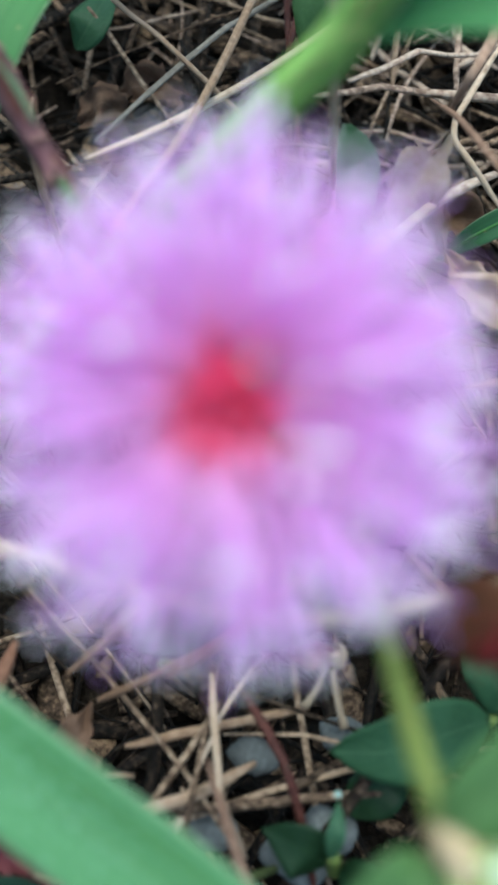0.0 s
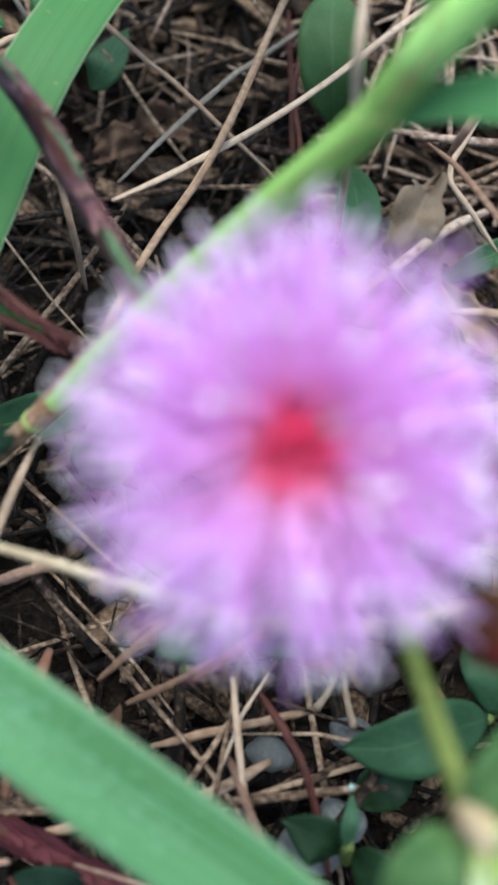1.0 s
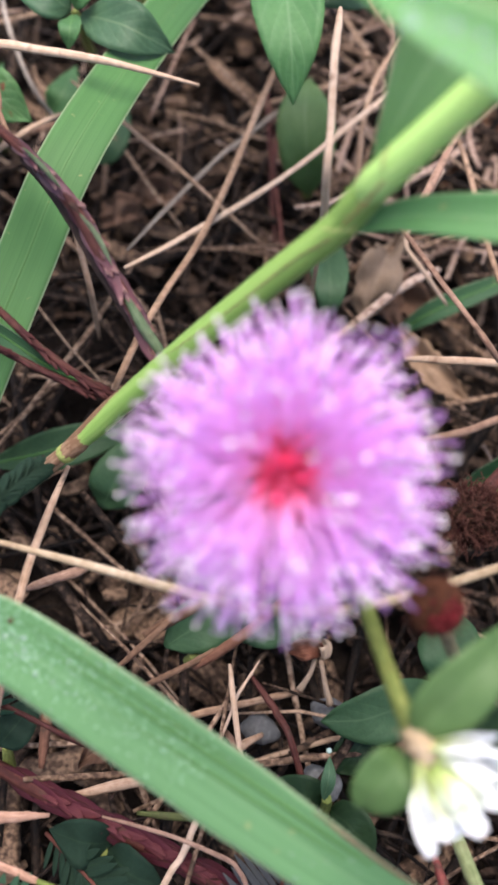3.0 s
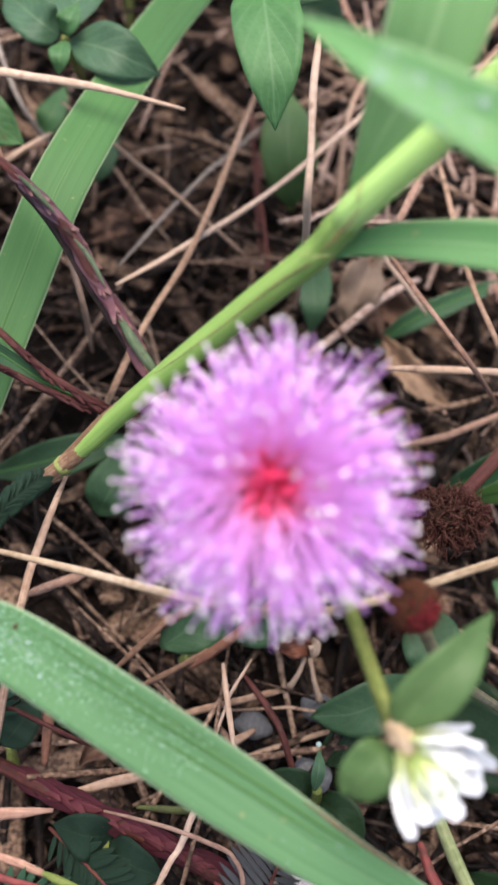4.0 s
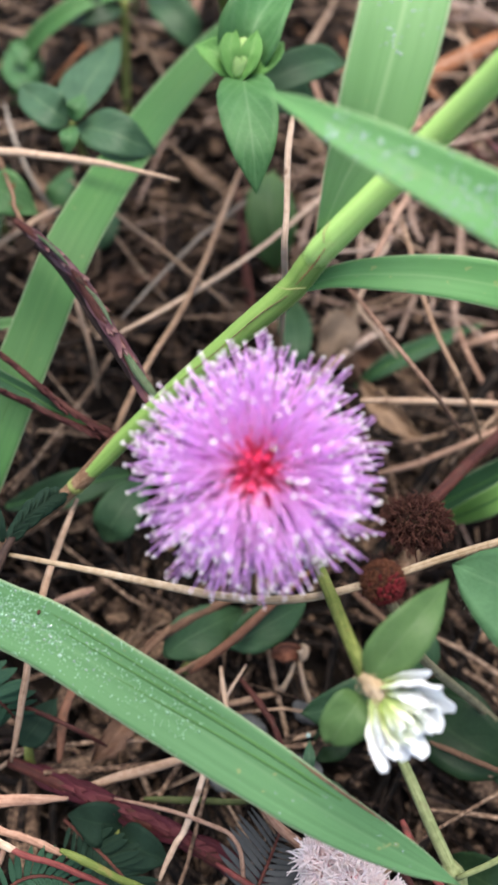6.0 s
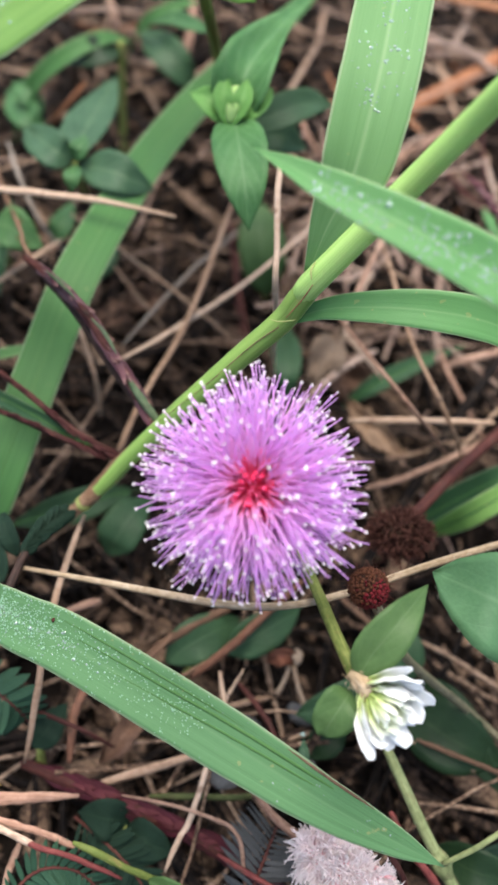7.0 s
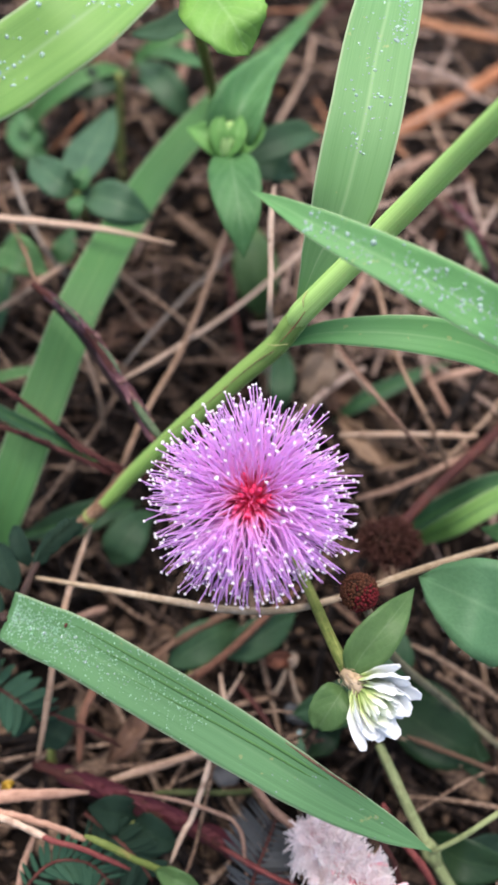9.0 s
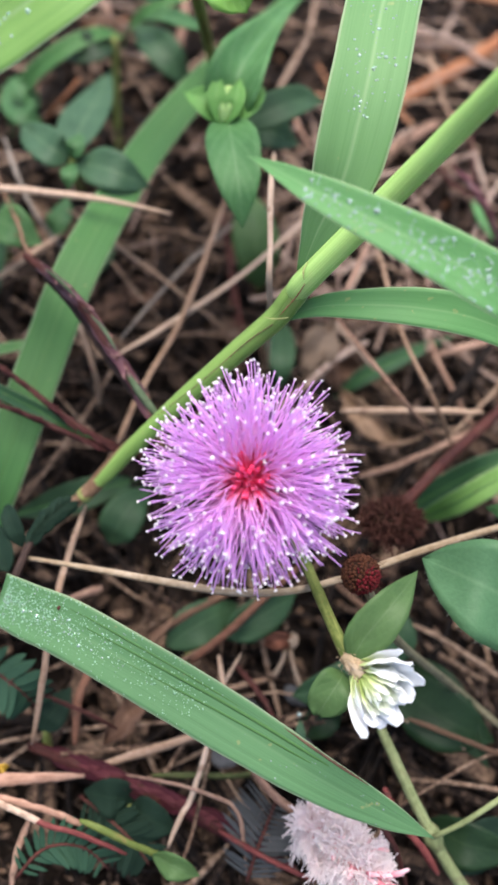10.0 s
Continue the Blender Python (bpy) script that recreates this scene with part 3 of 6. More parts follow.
stone((0.0056, -0.0076, 0.0030), (0.0021, 0.0015, 0.0012), 2.2, "small smooth grey pebble half buried in litter")
stone((0.0107, -0.0143, 0.0040), (0.0030, 0.0021, 0.0015), 5.1, "rounded bluish-grey pebble between stems")
stone((0.0127, -0.0044, 0.0030), (0.0020, 0.0016, 0.0012), 7.7, "tiny grey pebble beside a dark leaf")
stone((0.0126, -0.0120, 0.0040), (0.0024, 0.0018, 0.0014), 9.4, "tiny grey pebble between stems")
stone((0.0037, -0.0137, 0.0020), (0.0020, 0.0016, 0.0011), 11.4, "pale grey pebble under a grass blade")


# ---- pieces that repeat ----
def droplet_mesh():
    bm = bmesh.new()
    bmesh.ops.create_icosphere(bm, subdivisions=2, radius=1)
    for v in bm.verts:
        v.co.z = v.co.z * 0.62 if v.co.z > 0 else v.co.z * 0.15
    return mesh_of("dew_drop", bm, WATER)


DROP = droplet_mesh()


def on_strip(points, width, profile, v, u, fold, hint=None, steps=44):
    path = smooth(points, steps)
    k = min(int(v * steps), steps - 1)
    f = v * steps - k
    (p, t, s, nn), (p2, _, s2, _) = frames_along(path, hint or TO_CAMERA)[k:k + 2]
    p, s = p.lerp(p2, f), s.lerp(s2, f).normalized()
    w = width * lin(profile, v)
    return p + s * u * w / 2 + nn * fold * abs(u) ** 1.3 * w / 2, t, s, nn


def dew(parent, points, width, profile, count, span, size, seed, fold, middle=0.0, spread=0.45):
    rng = random.Random(seed)
    for _ in range(count):
        v = rng.uniform(*span)
        u = max(-0.85, min(0.85, rng.gauss(middle, spread)))
        p, t, s, nn = on_strip(points, width, profile, v, u, fold)
        r = min(size * 2, size * rng.lognormvariate(0, 0.4))
        m = Matrix((( *s, ), ( *t, ), ( *nn, ))).transposed().to_4x4()
        m.translation = p - nn * r * 0.02
        piece("dew_drop", DROP, parent, m @ Matrix.Diagonal((r * rng.uniform(0.8, 1.25), r, r, 1)))


def dew_film(parent, points, width, profile, count, span, size, seed, fold, middle=0.0, spread=0.45):
    """Fine drops too small to tell apart, joined in one mesh."""
    rng = random.Random(seed)
    cap = [(math.cos(a) * c, math.sin(a) * c, h) for c, h in ((1.0, 0.0), (0.72, 0.42)) for a in [math.tau * k / 6 for k in range(6)]] + [(0, 0, 0.58)]
    verts, faces = [], []
    for _ in range(count):
        v = span[0] + (span[1] - span[0]) * rng.random() ** 1.5
        u = max(-0.92, min(0.92, rng.gauss(middle, spread)))
        p, t, s, nn = on_strip(points, width, profile, v, u, fold)
        r, b = size * rng.lognormvariate(0, 0.35), len(verts)
        verts += [p + s * x * r + t * y * r + nn * h * r for x, y, h in cap]
        for k in range(6):
            m = (k + 1) % 6
            faces += [(b + m, b + k, b + 6 + k, b + 6 + m), (b + 6 + m, b + 6 + k, b + 12)]
        faces.append(tuple(b + k for k in range(6)))
    me = bpy.data.meshes.new("dew_film")
    me.from_pydata([tuple(q - HOME[parent]) for q in verts], [], faces)
    me.materials.append(MIST)
    me.polygons.foreach_set("use_smooth", [True] * len(faces))
    ob = new("dew_film", me)
    ob.parent = parent
    return tagged(ob, "film of very fine dew drops", kind="stuff")


def aim(origin, way, spin=0.0, size=1.0):
    """A pose whose z axis points along way."""
    m = Vector(way).to_track_quat("Z", "Y").to_matrix().to_4x4()
    m.translation = origin
    return m @ Matrix.Rotation(spin, 4, "Z") @ Matrix.Diagonal((size, size, size, 1))


def facing(origin, way, out, size=1.0, spin=0.0):
    """A pose whose z axis points along way and whose back is turned to out."""
    m = Matrix((way.cross(out).normalized(), -(out - way * out.dot(way)).normalized(), way)).transposed().to_4x4()
    m.translation = origin
    return m @ Matrix.Rotation(spin, 4, "Z") @ Matrix.Diagonal((size, size, size, 1))


def petal_mesh(name, length, width, material, cup=0.35, bow=0.15, thick=0.00006, steps=8):
    """A pointed, boat-shaped petal or scale along z from its foot."""
    pts = [(0, bow * length * math.sin(math.pi * f) * -1, length * f) for f in (0, 0.33, 0.66, 1)]
    bm = strip(new_bm(), pts, width, [0.35, 0.62, 0.85, 1.0, 1.0, 0.8, 0.25], Vector((0, 1, 0)), steps, 4, cup, thick, 0.10, 0.2, length * 4000)
    return mesh_of(name, bm, material)


# ---- the pink mimosa flower ----
def filament_mesh(k):
    rng = random.Random(40 + k)
    n = 1.0
    bend = [rng.uniform(-0.10, 0.10) for _ in range(4)]
    pts = [(0, 0, 0), (bend[0] * 0.5, bend[1] * 0.5, 0.35), (bend[0] + bend[2], bend[1] + bend[3], 0.7), (bend[0] * 1.2 + bend[2] * 2.2, bend[1] * 1.2 + bend[3] * 2.2, n)]
    bm = tube(new_bm(), [tuple(c * 0.01 for c in p) for p in pts], [0.000076, 0.000074, 0.000070, 0.000048], 8, 5, hint=Vector((1, 0, 0)))
    return mesh_of("filament", bm, FILAMENT), Vector(pts[3]) * 0.01


def blob_mesh(name, material, sx, sy, sz, sub=1):
    bm = new_bm()
    bmesh.ops.create_icosphere(bm, subdivisions=sub, radius=1)
    uvl = bm.loops.layers.uv["uv"]
    for f in bm.faces:
        for lp in f.loops:
            lp[uvl].uv = (0.5, lp.vert.co.z * 0.5 + 0.5)
    bmesh.ops.scale(bm, vec=(sx, sy, sz), verts=bm.verts)
    return mesh_of(name, bm, material)


FLOWER_AT = Vector((0.0002, -0.0037, 0.0536))
flower = thing("mimosa_flower", (0.0088, 0.0174, 0.0030), "round pink-violet mimosa flower head with white-tipped stamens", "flower")


def mimosa_flower():
    rng = random.Random(11)
    axis = TO_CAMERA
    side = axis.orthogonal().normalized()
    other = axis.cross(side)
    kinds = [filament_mesh(k) for k in range(9)]
    anther = blob_mesh("anther", ANTHER, 0.00016, 0.00011, 0.00013, 2)
    part("stalk", tube(new_bm(), [(0.0088, 0.0174, 0.0030), (0.0059, 0.0099, 0.0200), (0.0024, 0.0021, 0.0400), tuple(FLOWER_AT - axis * 0.001)], [0.0007, 0.0006, 0.0006, 0.0007], 16, 8, rough=0.08), HERB_STEM, flower, "thin olive-green hairy stalk")
    bm = new_bm()
    bmesh.ops.create_icosphere(bm, subdivisions=3, radius=0.0017)
    for v in bm.verts:
        v.co = FLOWER_AT + v.co * (1 + 0.12 * noise.noise(v.co * 2500))
    part("core", bm, FLORET, flower, "dense reddish core of the flower head")
    bm = tube(new_bm(), [(0, 0, 0), (0, 0, 0.0008), (0, 0, 0.0016), (0, 0, 0.0021)], [0.00016, 0.00020, 0.00025, 0.00022], 5, 6, hint=Vector((1, 0, 0)))
    corolla = mesh_of("corolla", bm, FLORET)
    florets, rest, tips = 215, new_bm(), new_bm()
    for i in range(florets):
        # even spread over the part of the ball that is not turned to the stalk
        h = 0.985 - (i + 0.5) / florets * 1.40
        a = i * 2.39996
        r = math.sqrt(max(0, 1 - h * h))
        d = (axis * h + side * r * math.cos(a) + other * r * math.sin(a)).normalized()
        d = (d + Vector([rng.gauss(0, 0.12) for _ in range(3)])).normalized()
        clump, reach = rng.uniform(0.03, 0.10), rng.uniform(0.78, 1.04)
        if i % 3 == 0:
            piece("corolla", corolla, flower, aim(FLOWER_AT + d * 0.0012, d, rng.uniform(0, 6)))
        for _ in range(5):
            w = (d + Vector([rng.gauss(0, clump) for _ in range(3)]))
            lean = w.normalized().dot(axis)
            w.normalize()
            if rng.random() < (lean - 0.78) / 0.12:
                continue
            ln = reach * rng.uniform(0.74, 0.93) * (1.0 - 0.14 * max(0, lean)) * (0.8 if lean < -0.25 else 1)
            me, tip = kinds[rng.randrange(len(kinds))]
            m = aim(FLOWER_AT + d * 0.0016, w, rng.uniform(0, 6)) @ Matrix.Diagonal((1, 1, ln, 1))
            if i % 3:
                old = len(rest.verts)
                rest.from_mesh(me)
                rest.verts.ensure_lookup_table()
                for v in rest.verts[old:]:
                    v.co = m @ v.co
                if i % 3 == 1:
                    place = m @ Matrix.Translation(tip) @ Matrix.Diagonal((1, 1, 1 / ln, 1))
                    old = len(tips.verts)
                    tips.from_mesh(anther)
                    tips.verts.ensure_lookup_table()
                    for v in tips.verts[old:]:
                        v.co = place @ v.co
                continue
            f = piece("filament", me, flower, m)
            o = new("anther", anther)
            o.parent = f
            o.matrix_basis = Matrix.Translation(tip) @ Matrix.Rotation(rng.uniform(0, 3), 4, Vector((rng.random(), rng.random(), rng.random()))) @ Matrix.Diagonal((1, 1, 1 / ln, 1)) @ Matrix.Scale(rng.uniform(0.85, 1.2), 4)
    short = mesh_of("inner_filament", tube(new_bm(), [(0, 0, 0), (0.0001, 0, 0.0012), (0.0002, 0.0001, 0.0023), (0.0001, 0.0003, 0.0032)], [0.00009, 0.00008, 0.00007, 0.00005], 6, 5, hint=Vector((1, 0, 0))), INNER)
    for i in range(150):
        tilt, a = 1.0 * math.sqrt((i + 0.5) / 150), i * 2.39996
        d = (axis * math.cos(tilt) + (side * math.cos(a) + other * math.sin(a)) * math.sin(tilt) + Vector([rng.gauss(0, 0.09) for _ in range(3)])).normalized()
        piece("inner_filament", short, flower, aim(FLOWER_AT + d * 0.0013, d, rng.uniform(0, 6), rng.uniform(0.6, 0.95)))
    tagged(part("filament_mass", rest, FILAMENT, flower, "further crowded pink filaments"), kind="stuff")
    tagged(part("anther_mass", tips, ANTHER, flower, "further cream-white anthers"), kind="stuff")


mimosa_flower()


# ---- young red bud and withered brown head of the same kind ----
def bud_head(name, centre, radius, count, material, top_material, stalk_pts, label, seed, bright):
    t = thing(name, stalk_pts[0], label, "flower bud")
    rng = random.Random(seed)
    part("stalk", tube(new_bm(), stalk_pts, [0.0005, 0.0005, 0.0005], 14, 8, rough=0.1), OLIVE_DRY, t, "olive-brown stalk")
    c = Vector(centre)
    bm = new_bm()
    bmesh.ops.create_icosphere(bm, subdivisions=3, radius=radius * 0.9)
    bmesh.ops.translate(bm, verts=bm.verts, vec=c)
    part("core", bm, material, t)
    dark = blob_mesh("floret_bud", material, radius * 0.11, radius * 0.11, radius * 0.12)
    red = blob_mesh("floret_bud", top_material, radius * 0.11, radius * 0.11, radius * 0.12)
    hair = mesh_of("bristle", tube(new_bm(), [(0, 0, 0), (0.00005, 0, 0.0004), (0.0001, 0.00005, 0.0009)], [0.00003, 0.000012], 4, 4, hint=Vector((1, 0, 0))), BRISTLE)
    for i in range(count):
        h = 1 - 2 * (i + 0.5) / count
        a = i * 2.39996
        r = math.sqrt(1 - h * h)
        d = (Vector((r * math.cos(a), r * math.sin(a), h)) + Vector([rng.gauss(0, 0.045) for _ in range(3)])).normalized()
        lit = d.dot(bright) > 0.40 + rng.gauss(0, 0.3)
        f = piece("floret_bud", red if lit else dark, t, aim(c + d * radius * 0.9, d, rng.uniform(0, 6), rng.uniform(0.7, 1.3)))
        if i % 2 == 0:
            piece("bristle", hair, t, aim(c + d * radius * 0.95, d + Vector([rng.gauss(0, 0.4) for _ in range(3)]), rng.uniform(0, 6)))
    return t


bud_head("mimosa_bud", (0.0129, -0.0060, 0.0430), 0.0020, 300, BUD_BROWN, BUD_RED, [(0.0396, -0.0061, 0.0060), (0.0315, -0.0038, 0.0120), (0.0202, -0.0057, 0.0280), (0.0136, -0.0067, 0.0420)],
         "unopened round mimosa bud, dark red and brown, on an olive stalk", 4, Vector((0.7, -0.7, 0.25)).normalized())


def withered_head():
    t = thing("withered_mimosa_head", (0.0490, 0.0556, 0.0100), "withered dark brown bristly mimosa head on a reddish stem", "flower head")
    c = Vector((0.0190, 0.0090, 0.0290))
    part("stalk", tube(new_bm(), [(0.0490, 0.0556, 0.0100), (0.0371, 0.0367, 0.0200), (0.0272, 0.0222, 0.0260), (0.0201, 0.0114, 0.0290)], [0.0009, 0.0008, 0.0007], 16, 8, rough=0.12), RED_STEM, t, "dark reddish-brown stem")
    bm = new_bm()
    bmesh.ops.create_icosphere(bm, subdivisions=3, radius=1)
    for v in bm.verts:
        k = 1 + 0.25 * noise.noise(v.co * 3)
        v.co = c + Vector((v.co.x * 0.0030 * k, v.co.y * 0.0021 * k, v.co.z * 0.0022 * k))
    part("core", bm, BUD_BROWN, t)
    rng = random.Random(21)
    bm = new_bm()
    for i in range(800):
        d = Vector([rng.gauss(0, 1) for _ in range(3)]).normalized()
        f = c + Vector((d.x * 0.0029, d.y * 0.0020, d.z * 0.0021))
        e = [Vector([rng.gauss(0, 0.00042) for _ in range(3)]) for _ in range(3)]
        tube(bm, [f, f + d * 0.0005 + e[0] * 0.6, f + d * 0.0008 + e[0] + e[1] * 0.5, f + d * 0.0009 + e[1] * 0.8 + e[2] * 0.6], [0.00008, 0.00007, 0.00005, 0.00003], 6, 4)
    tagged(part("bristles", bm, BRISTLE, t, "tangle of dry brown curled stamens"), kind="stuff")


withered_head()


# ---- the stout green grass that crosses behind the flower ----
def grass_plant():
    t = thing("grass_plant", (-0.0320, 0.0095, 0.0020), "stout bright green grass stem with sheaths and dewy blades", "grass")
    foot, low, nod, axil, end = (-0.0320, 0.0095, 0.0020), (-0.0187, 0.0093, 0.0240), (0.0008, 0.0177, 0.0520), (0.0031, 0.0179, 0.0580), (0.0176, 0.0147, 0.0920)
    part("culm", tube(new_bm(), [foot, (-0.0242, 0.0093, 0.0140), low], [0.0009, 0.00085, 0.0008], 12, 12, rough=0.06), CULM_BROWN, t, "pinkish-brown dry foot of the stem")
    part("culm", tube(new_bm(), [low, (-0.0181, 0.0096, 0.0248), (-0.0174, 0.0100, 0.0257), (-0.0165, 0.0105, 0.0270)], [0.0009, 0.00094, 0.00094, 0.0007], 14, 12, rough=0.06), CULM_BROWN, t, "pinkish-brown dry sheath above the joint")
    part("culm", tube(new_bm(), [(-0.0178, 0.0098, 0.0252), (-0.0160, 0.0108, 0.0276), (-0.0138, 0.0120, 0.0310), (-0.0085, 0.0141, 0.0390), (-0.0034, 0.0163, 0.0460), nod, (0.0020, 0.0179, 0.0550), axil], [0.0008, 0.00098, 0.00103, 0.00112, 0.0012, 0.00126, 0.0013, 0.00122], 36, 14, rough=0.04), SHEATH, t, "green lower stem wrapped in its sheath")
    part("culm", tube(new_bm(), [(0.0022, 0.0179, 0.0556), axil, (0.0082, 0.0193, 0.0670), (0.0125, 0.0194, 0.0760), (0.0155, 0.0171, 0.0850), end], [0.0009, 0.0013, 0.00127, 0.00122, 0.00117, 0.00112, 0.0011], 34, 14, rough=0.03), STEM, t, "smooth yellow-green upper stem")
    for p, q, r in (((-0.0190, 0.0092, 0.0236), (-0.0183, 0.0095, 0.0244), 0.00100),):
        part("node", tube(new_bm(), [p, q], [r * 0.92, r, r * 0.92], 6, 14), NODE, t, "pale yellowish joint")
    part("collar", tube(new_bm(), [(0.0029, 0.0182, 0.0604), (0.0026, 0.0172, 0.0601), (0.0028, 0.0166, 0.0594)], [0.00003, 0.00009, 0.00009, 0.00003], 10, 8, 0.5), COLLAR, t, "pale yellowish collar at a blade's foot")
    part("collar", tube(new_bm(), [(-0.0005, 0.0168, 0.0530), (0.0006, 0.0159, 0.0539), (0.0021, 0.0156, 0.0548)], [0.00003, 0.00006, 0.00007, 0.00003], 10, 8, 0.6), COLLAR, t, "yellowish-brown collar at a blade's foot")
    # loose edge of the sheath
    part("sheath_edge", tube(new_bm(), [(-0.0106, 0.0129, 0.0380), (-0.0056, 0.0144, 0.0445), (-0.0018, 0.0160, 0.0495), (0.0006, 0.0164, 0.0525)], [0.00003, 0.00005, 0.00006, 0.00005], 16, 6), STRAW_BROWN, t, "brown dry rim of the sheath")
    part("sheath_edge", tube(new_bm(), [(0.0030, 0.0167, 0.0588), (0.0024, 0.0165, 0.0570), (0.0011, 0.0162, 0.0542)], [0.00003, 0.00006, 0.00007, 0.00004], 14, 6), STRAW_ORANGE, t, "brown dry rim of the sheath")
    part("dry_sheath", strip(new_bm(), [(-0.0187, 0.0093, 0.0252), (-0.0151, 0.0115, 0.0306), (-0.0121, 0.0128, 0.0350), (-0.0098, 0.0137, 0.0382)], 0.0011, [0.8, 1.0, 0.8, 0.5, 0.1], None, 20, 4, -0.5, 0.0001, 0.05, 0.1, 4), CULM_BROWN, t, "pinkish-brown dried strip of sheath")
    a = [(0.0025, 0.0185, 0.0585), (0.0033, 0.0197, 0.0630), (0.0047, 0.0215, 0.0680), (0.0052, 0.0248, 0.0720), (0.0056, 0.0293, 0.0750), (0.0060, 0.0360, 0.0770), (0.0068, 0.0442, 0.0780), (0.0085, 0.0684, 0.0760)]
    fa = [0.14, 0.36, 0.72, 0.93, 0.99, 1.0, 1.0, 1.0, 0.95, 0.8]
    big = part("blade", strip(new_bm(), a, 0.0071, fa, None, 40, 12, 0.16, 0.00016, 0.0, 0.01, 3), GRASS_YOUNG, t, "broad upright pale green blade with dew")
    dew(big, a, 0.0071, fa, 110, (0.45, 0.86), 0.00010, 5, 0.16, 0.0, 0.4)
    dew(big, a, 0.0071, fa, 70, (0.74, 0.86), 0.00010, 6, 0.16, 0.55, 0.14)
    c = [(0.0013, 0.0173, 0.0525), (0.0048, 0.0175, 0.0550), (0.0099, 0.0170, 0.0570), (0.0152, 0.0172, 0.0575), (0.0209, 0.0179, 0.0565), (0.0277, 0.0192, 0.0530), (0.0385, 0.0217, 0.0460)]
    fc = [0.14, 0.42, 0.66, 0.82, 0.95, 1.0, 0.95, 0.8, 0.5]
    part("blade", strip(new_bm(), c, 0.0043, fc, None, 30, 8, 0.2, 0.00016, 0.02, 0.02, 6), GRASS_DEWY, t, "narrow green blade bent outward from the stem")


grass_plant()


def grass_thing(bm, material, base, label, points=None):
    t = thing("grass_shoot", base, label, "grass", "grass shoots")
    blade = part("blade", bm, material, t)
    if points:
        part("midrib", tube(new_bm(), points, [0.00016, 0.00016, 0.00014, 0.00005], 40, 6, 0.6), RIB, blade, "dark green midrib line")
    return blade


def dewy_blade():
    b = [(-0.0042, 0.0148, 0.0745), (-0.0012, 0.0130, 0.0748), (0.0018, 0.0111, 0.0750), (0.0089, 0.0083, 0.0745), (0.0140, 0.0069, 0.0735), (0.0188, 0.0060, 0.0720), (0.0268, 0.0085, 0.0660), (0.0412, 0.0163, 0.0520), (0.0779, 0.0509, 0.0040)]
    fb = [0.0, 0.30, 0.5, 0.78, 0.94, 1.0, 1.0, 0.95, 0.9, 0.7]
    t = grass_thing(strip(new_bm(), b, 0.0049, fb, None, 44, 10, 0.22, 0.00016, 0.0, 0.01, 9), GRASS_DEWY, b[-1], "pointed green grass blade sprinkled with dew drops")
    dew(t, b, 0.0049, fb, 240, (0.22, 0.66), 0.000095, 15, 0.22, 0.05, 0.42)
    dew(t, b, 0.0049, fb, 14, (0.3, 0.66), 0.00016, 16, 0.22, 0.15, 0.4)


dewy_blade()


def low_blade():
    b = [(-0.0235, -0.0095, 0.0325), (-0.0195, -0.0112, 0.0336), (-0.0150, -0.0126, 0.0340), (-0.0047, -0.0168, 0.0340), (0.0034, -0.0201, 0.0335), (0.0114, -0.0231, 0.0320), (0.0191, -0.0249, 0.0290), (0.0247, -0.0261, 0.0270)]
    f = [0.86, 0.93, 0.98, 1.0, 1.0, 0.97, 0.86, 0.68, 0.40, 0.0]
    t = grass_thing(strip(new_bm(), b, 0.0062, f, None, 48, 12, 0.10, 0.00018, 0.0, 0.012, 13), GRASS_BLUE, b[0], "long flat green grass blade wet with fine dew")
    dew_film(t, b, 0.0062, f, 1200, (0.02, 0.50), 0.000068, 25, 0.10, -0.12, 0.48)
    dew(t, b, 0.0062, f, 80, (0.02, 0.38), 0.000066, 28, 0.10, -0.12, 0.42)
    dew(t, b, 0.0062, f, 40, (0.36, 0.88), 0.00005, 27, 0.10, -0.05, 0.5)
    dew(t, b, 0.0062, f, 34, (0.03, 0.36), 0.00011, 26, 0.10, -0.1, 0.4)
    # Thin dark green tubes paint in the shade of folds; the brown one is wear.
    for u0, u1, v0, v1, r, mat, word in ((-0.30, -0.72, 0.30, 0.78, 0.0002, RIB, "dark line for a shaded lengthwise crease"), (0.05, -0.42, 0.36, 0.74, 0.00015, RIB, "dark line for a shaded lengthwise crease"),
                                         (-0.62, -0.66, 0.26, 0.56, 0.00013, RIB, "dark line for a shaded lengthwise crease"), (-0.90, -0.93, 0.63, 0.80, 0.00016, STRAW_BROWN, "brown worn edge")):
        run = []
        for k in range(7):
            p, _, s, nn = on_strip(b, 0.0062, f, v0 + (v1 - v0) * k / 6, u0 + (u1 - u0) * k / 6, 0.10)
            run.append(tuple(p - nn * r * 0.1))
        part("crease", tube(new_bm(), run, [r * 0.3, r, r, r, r * 0.3], 24, 6, 0.6, 0.2), mat, t, word)
    part("culm", tube(new_bm(), [(-0.0311, -0.0061, -0.0030), (-0.0266, -0.0088, 0.0180), (-0.0245, -0.0096, 0.0305), (-0.0238, -0.0098, 0.0325)], [0.0006, 0.0006, 0.0006, 0.0005], 20, 8, rough=0.15), DARK_STEM, t.parent, "dark brown stalk the blade leans on")
    p, _, s, nn = on_strip(b, 0.0062, f, 0.235, -0.5, 0.10)
    part("speck", tube(new_bm(), [p - s * 0.0002, p + nn * 0.00012, p + s * 0.0002], [0.0001, 0.00018, 0.0001], 6, 6), RED_STEM, t, "tiny brown speck")


low_blade()


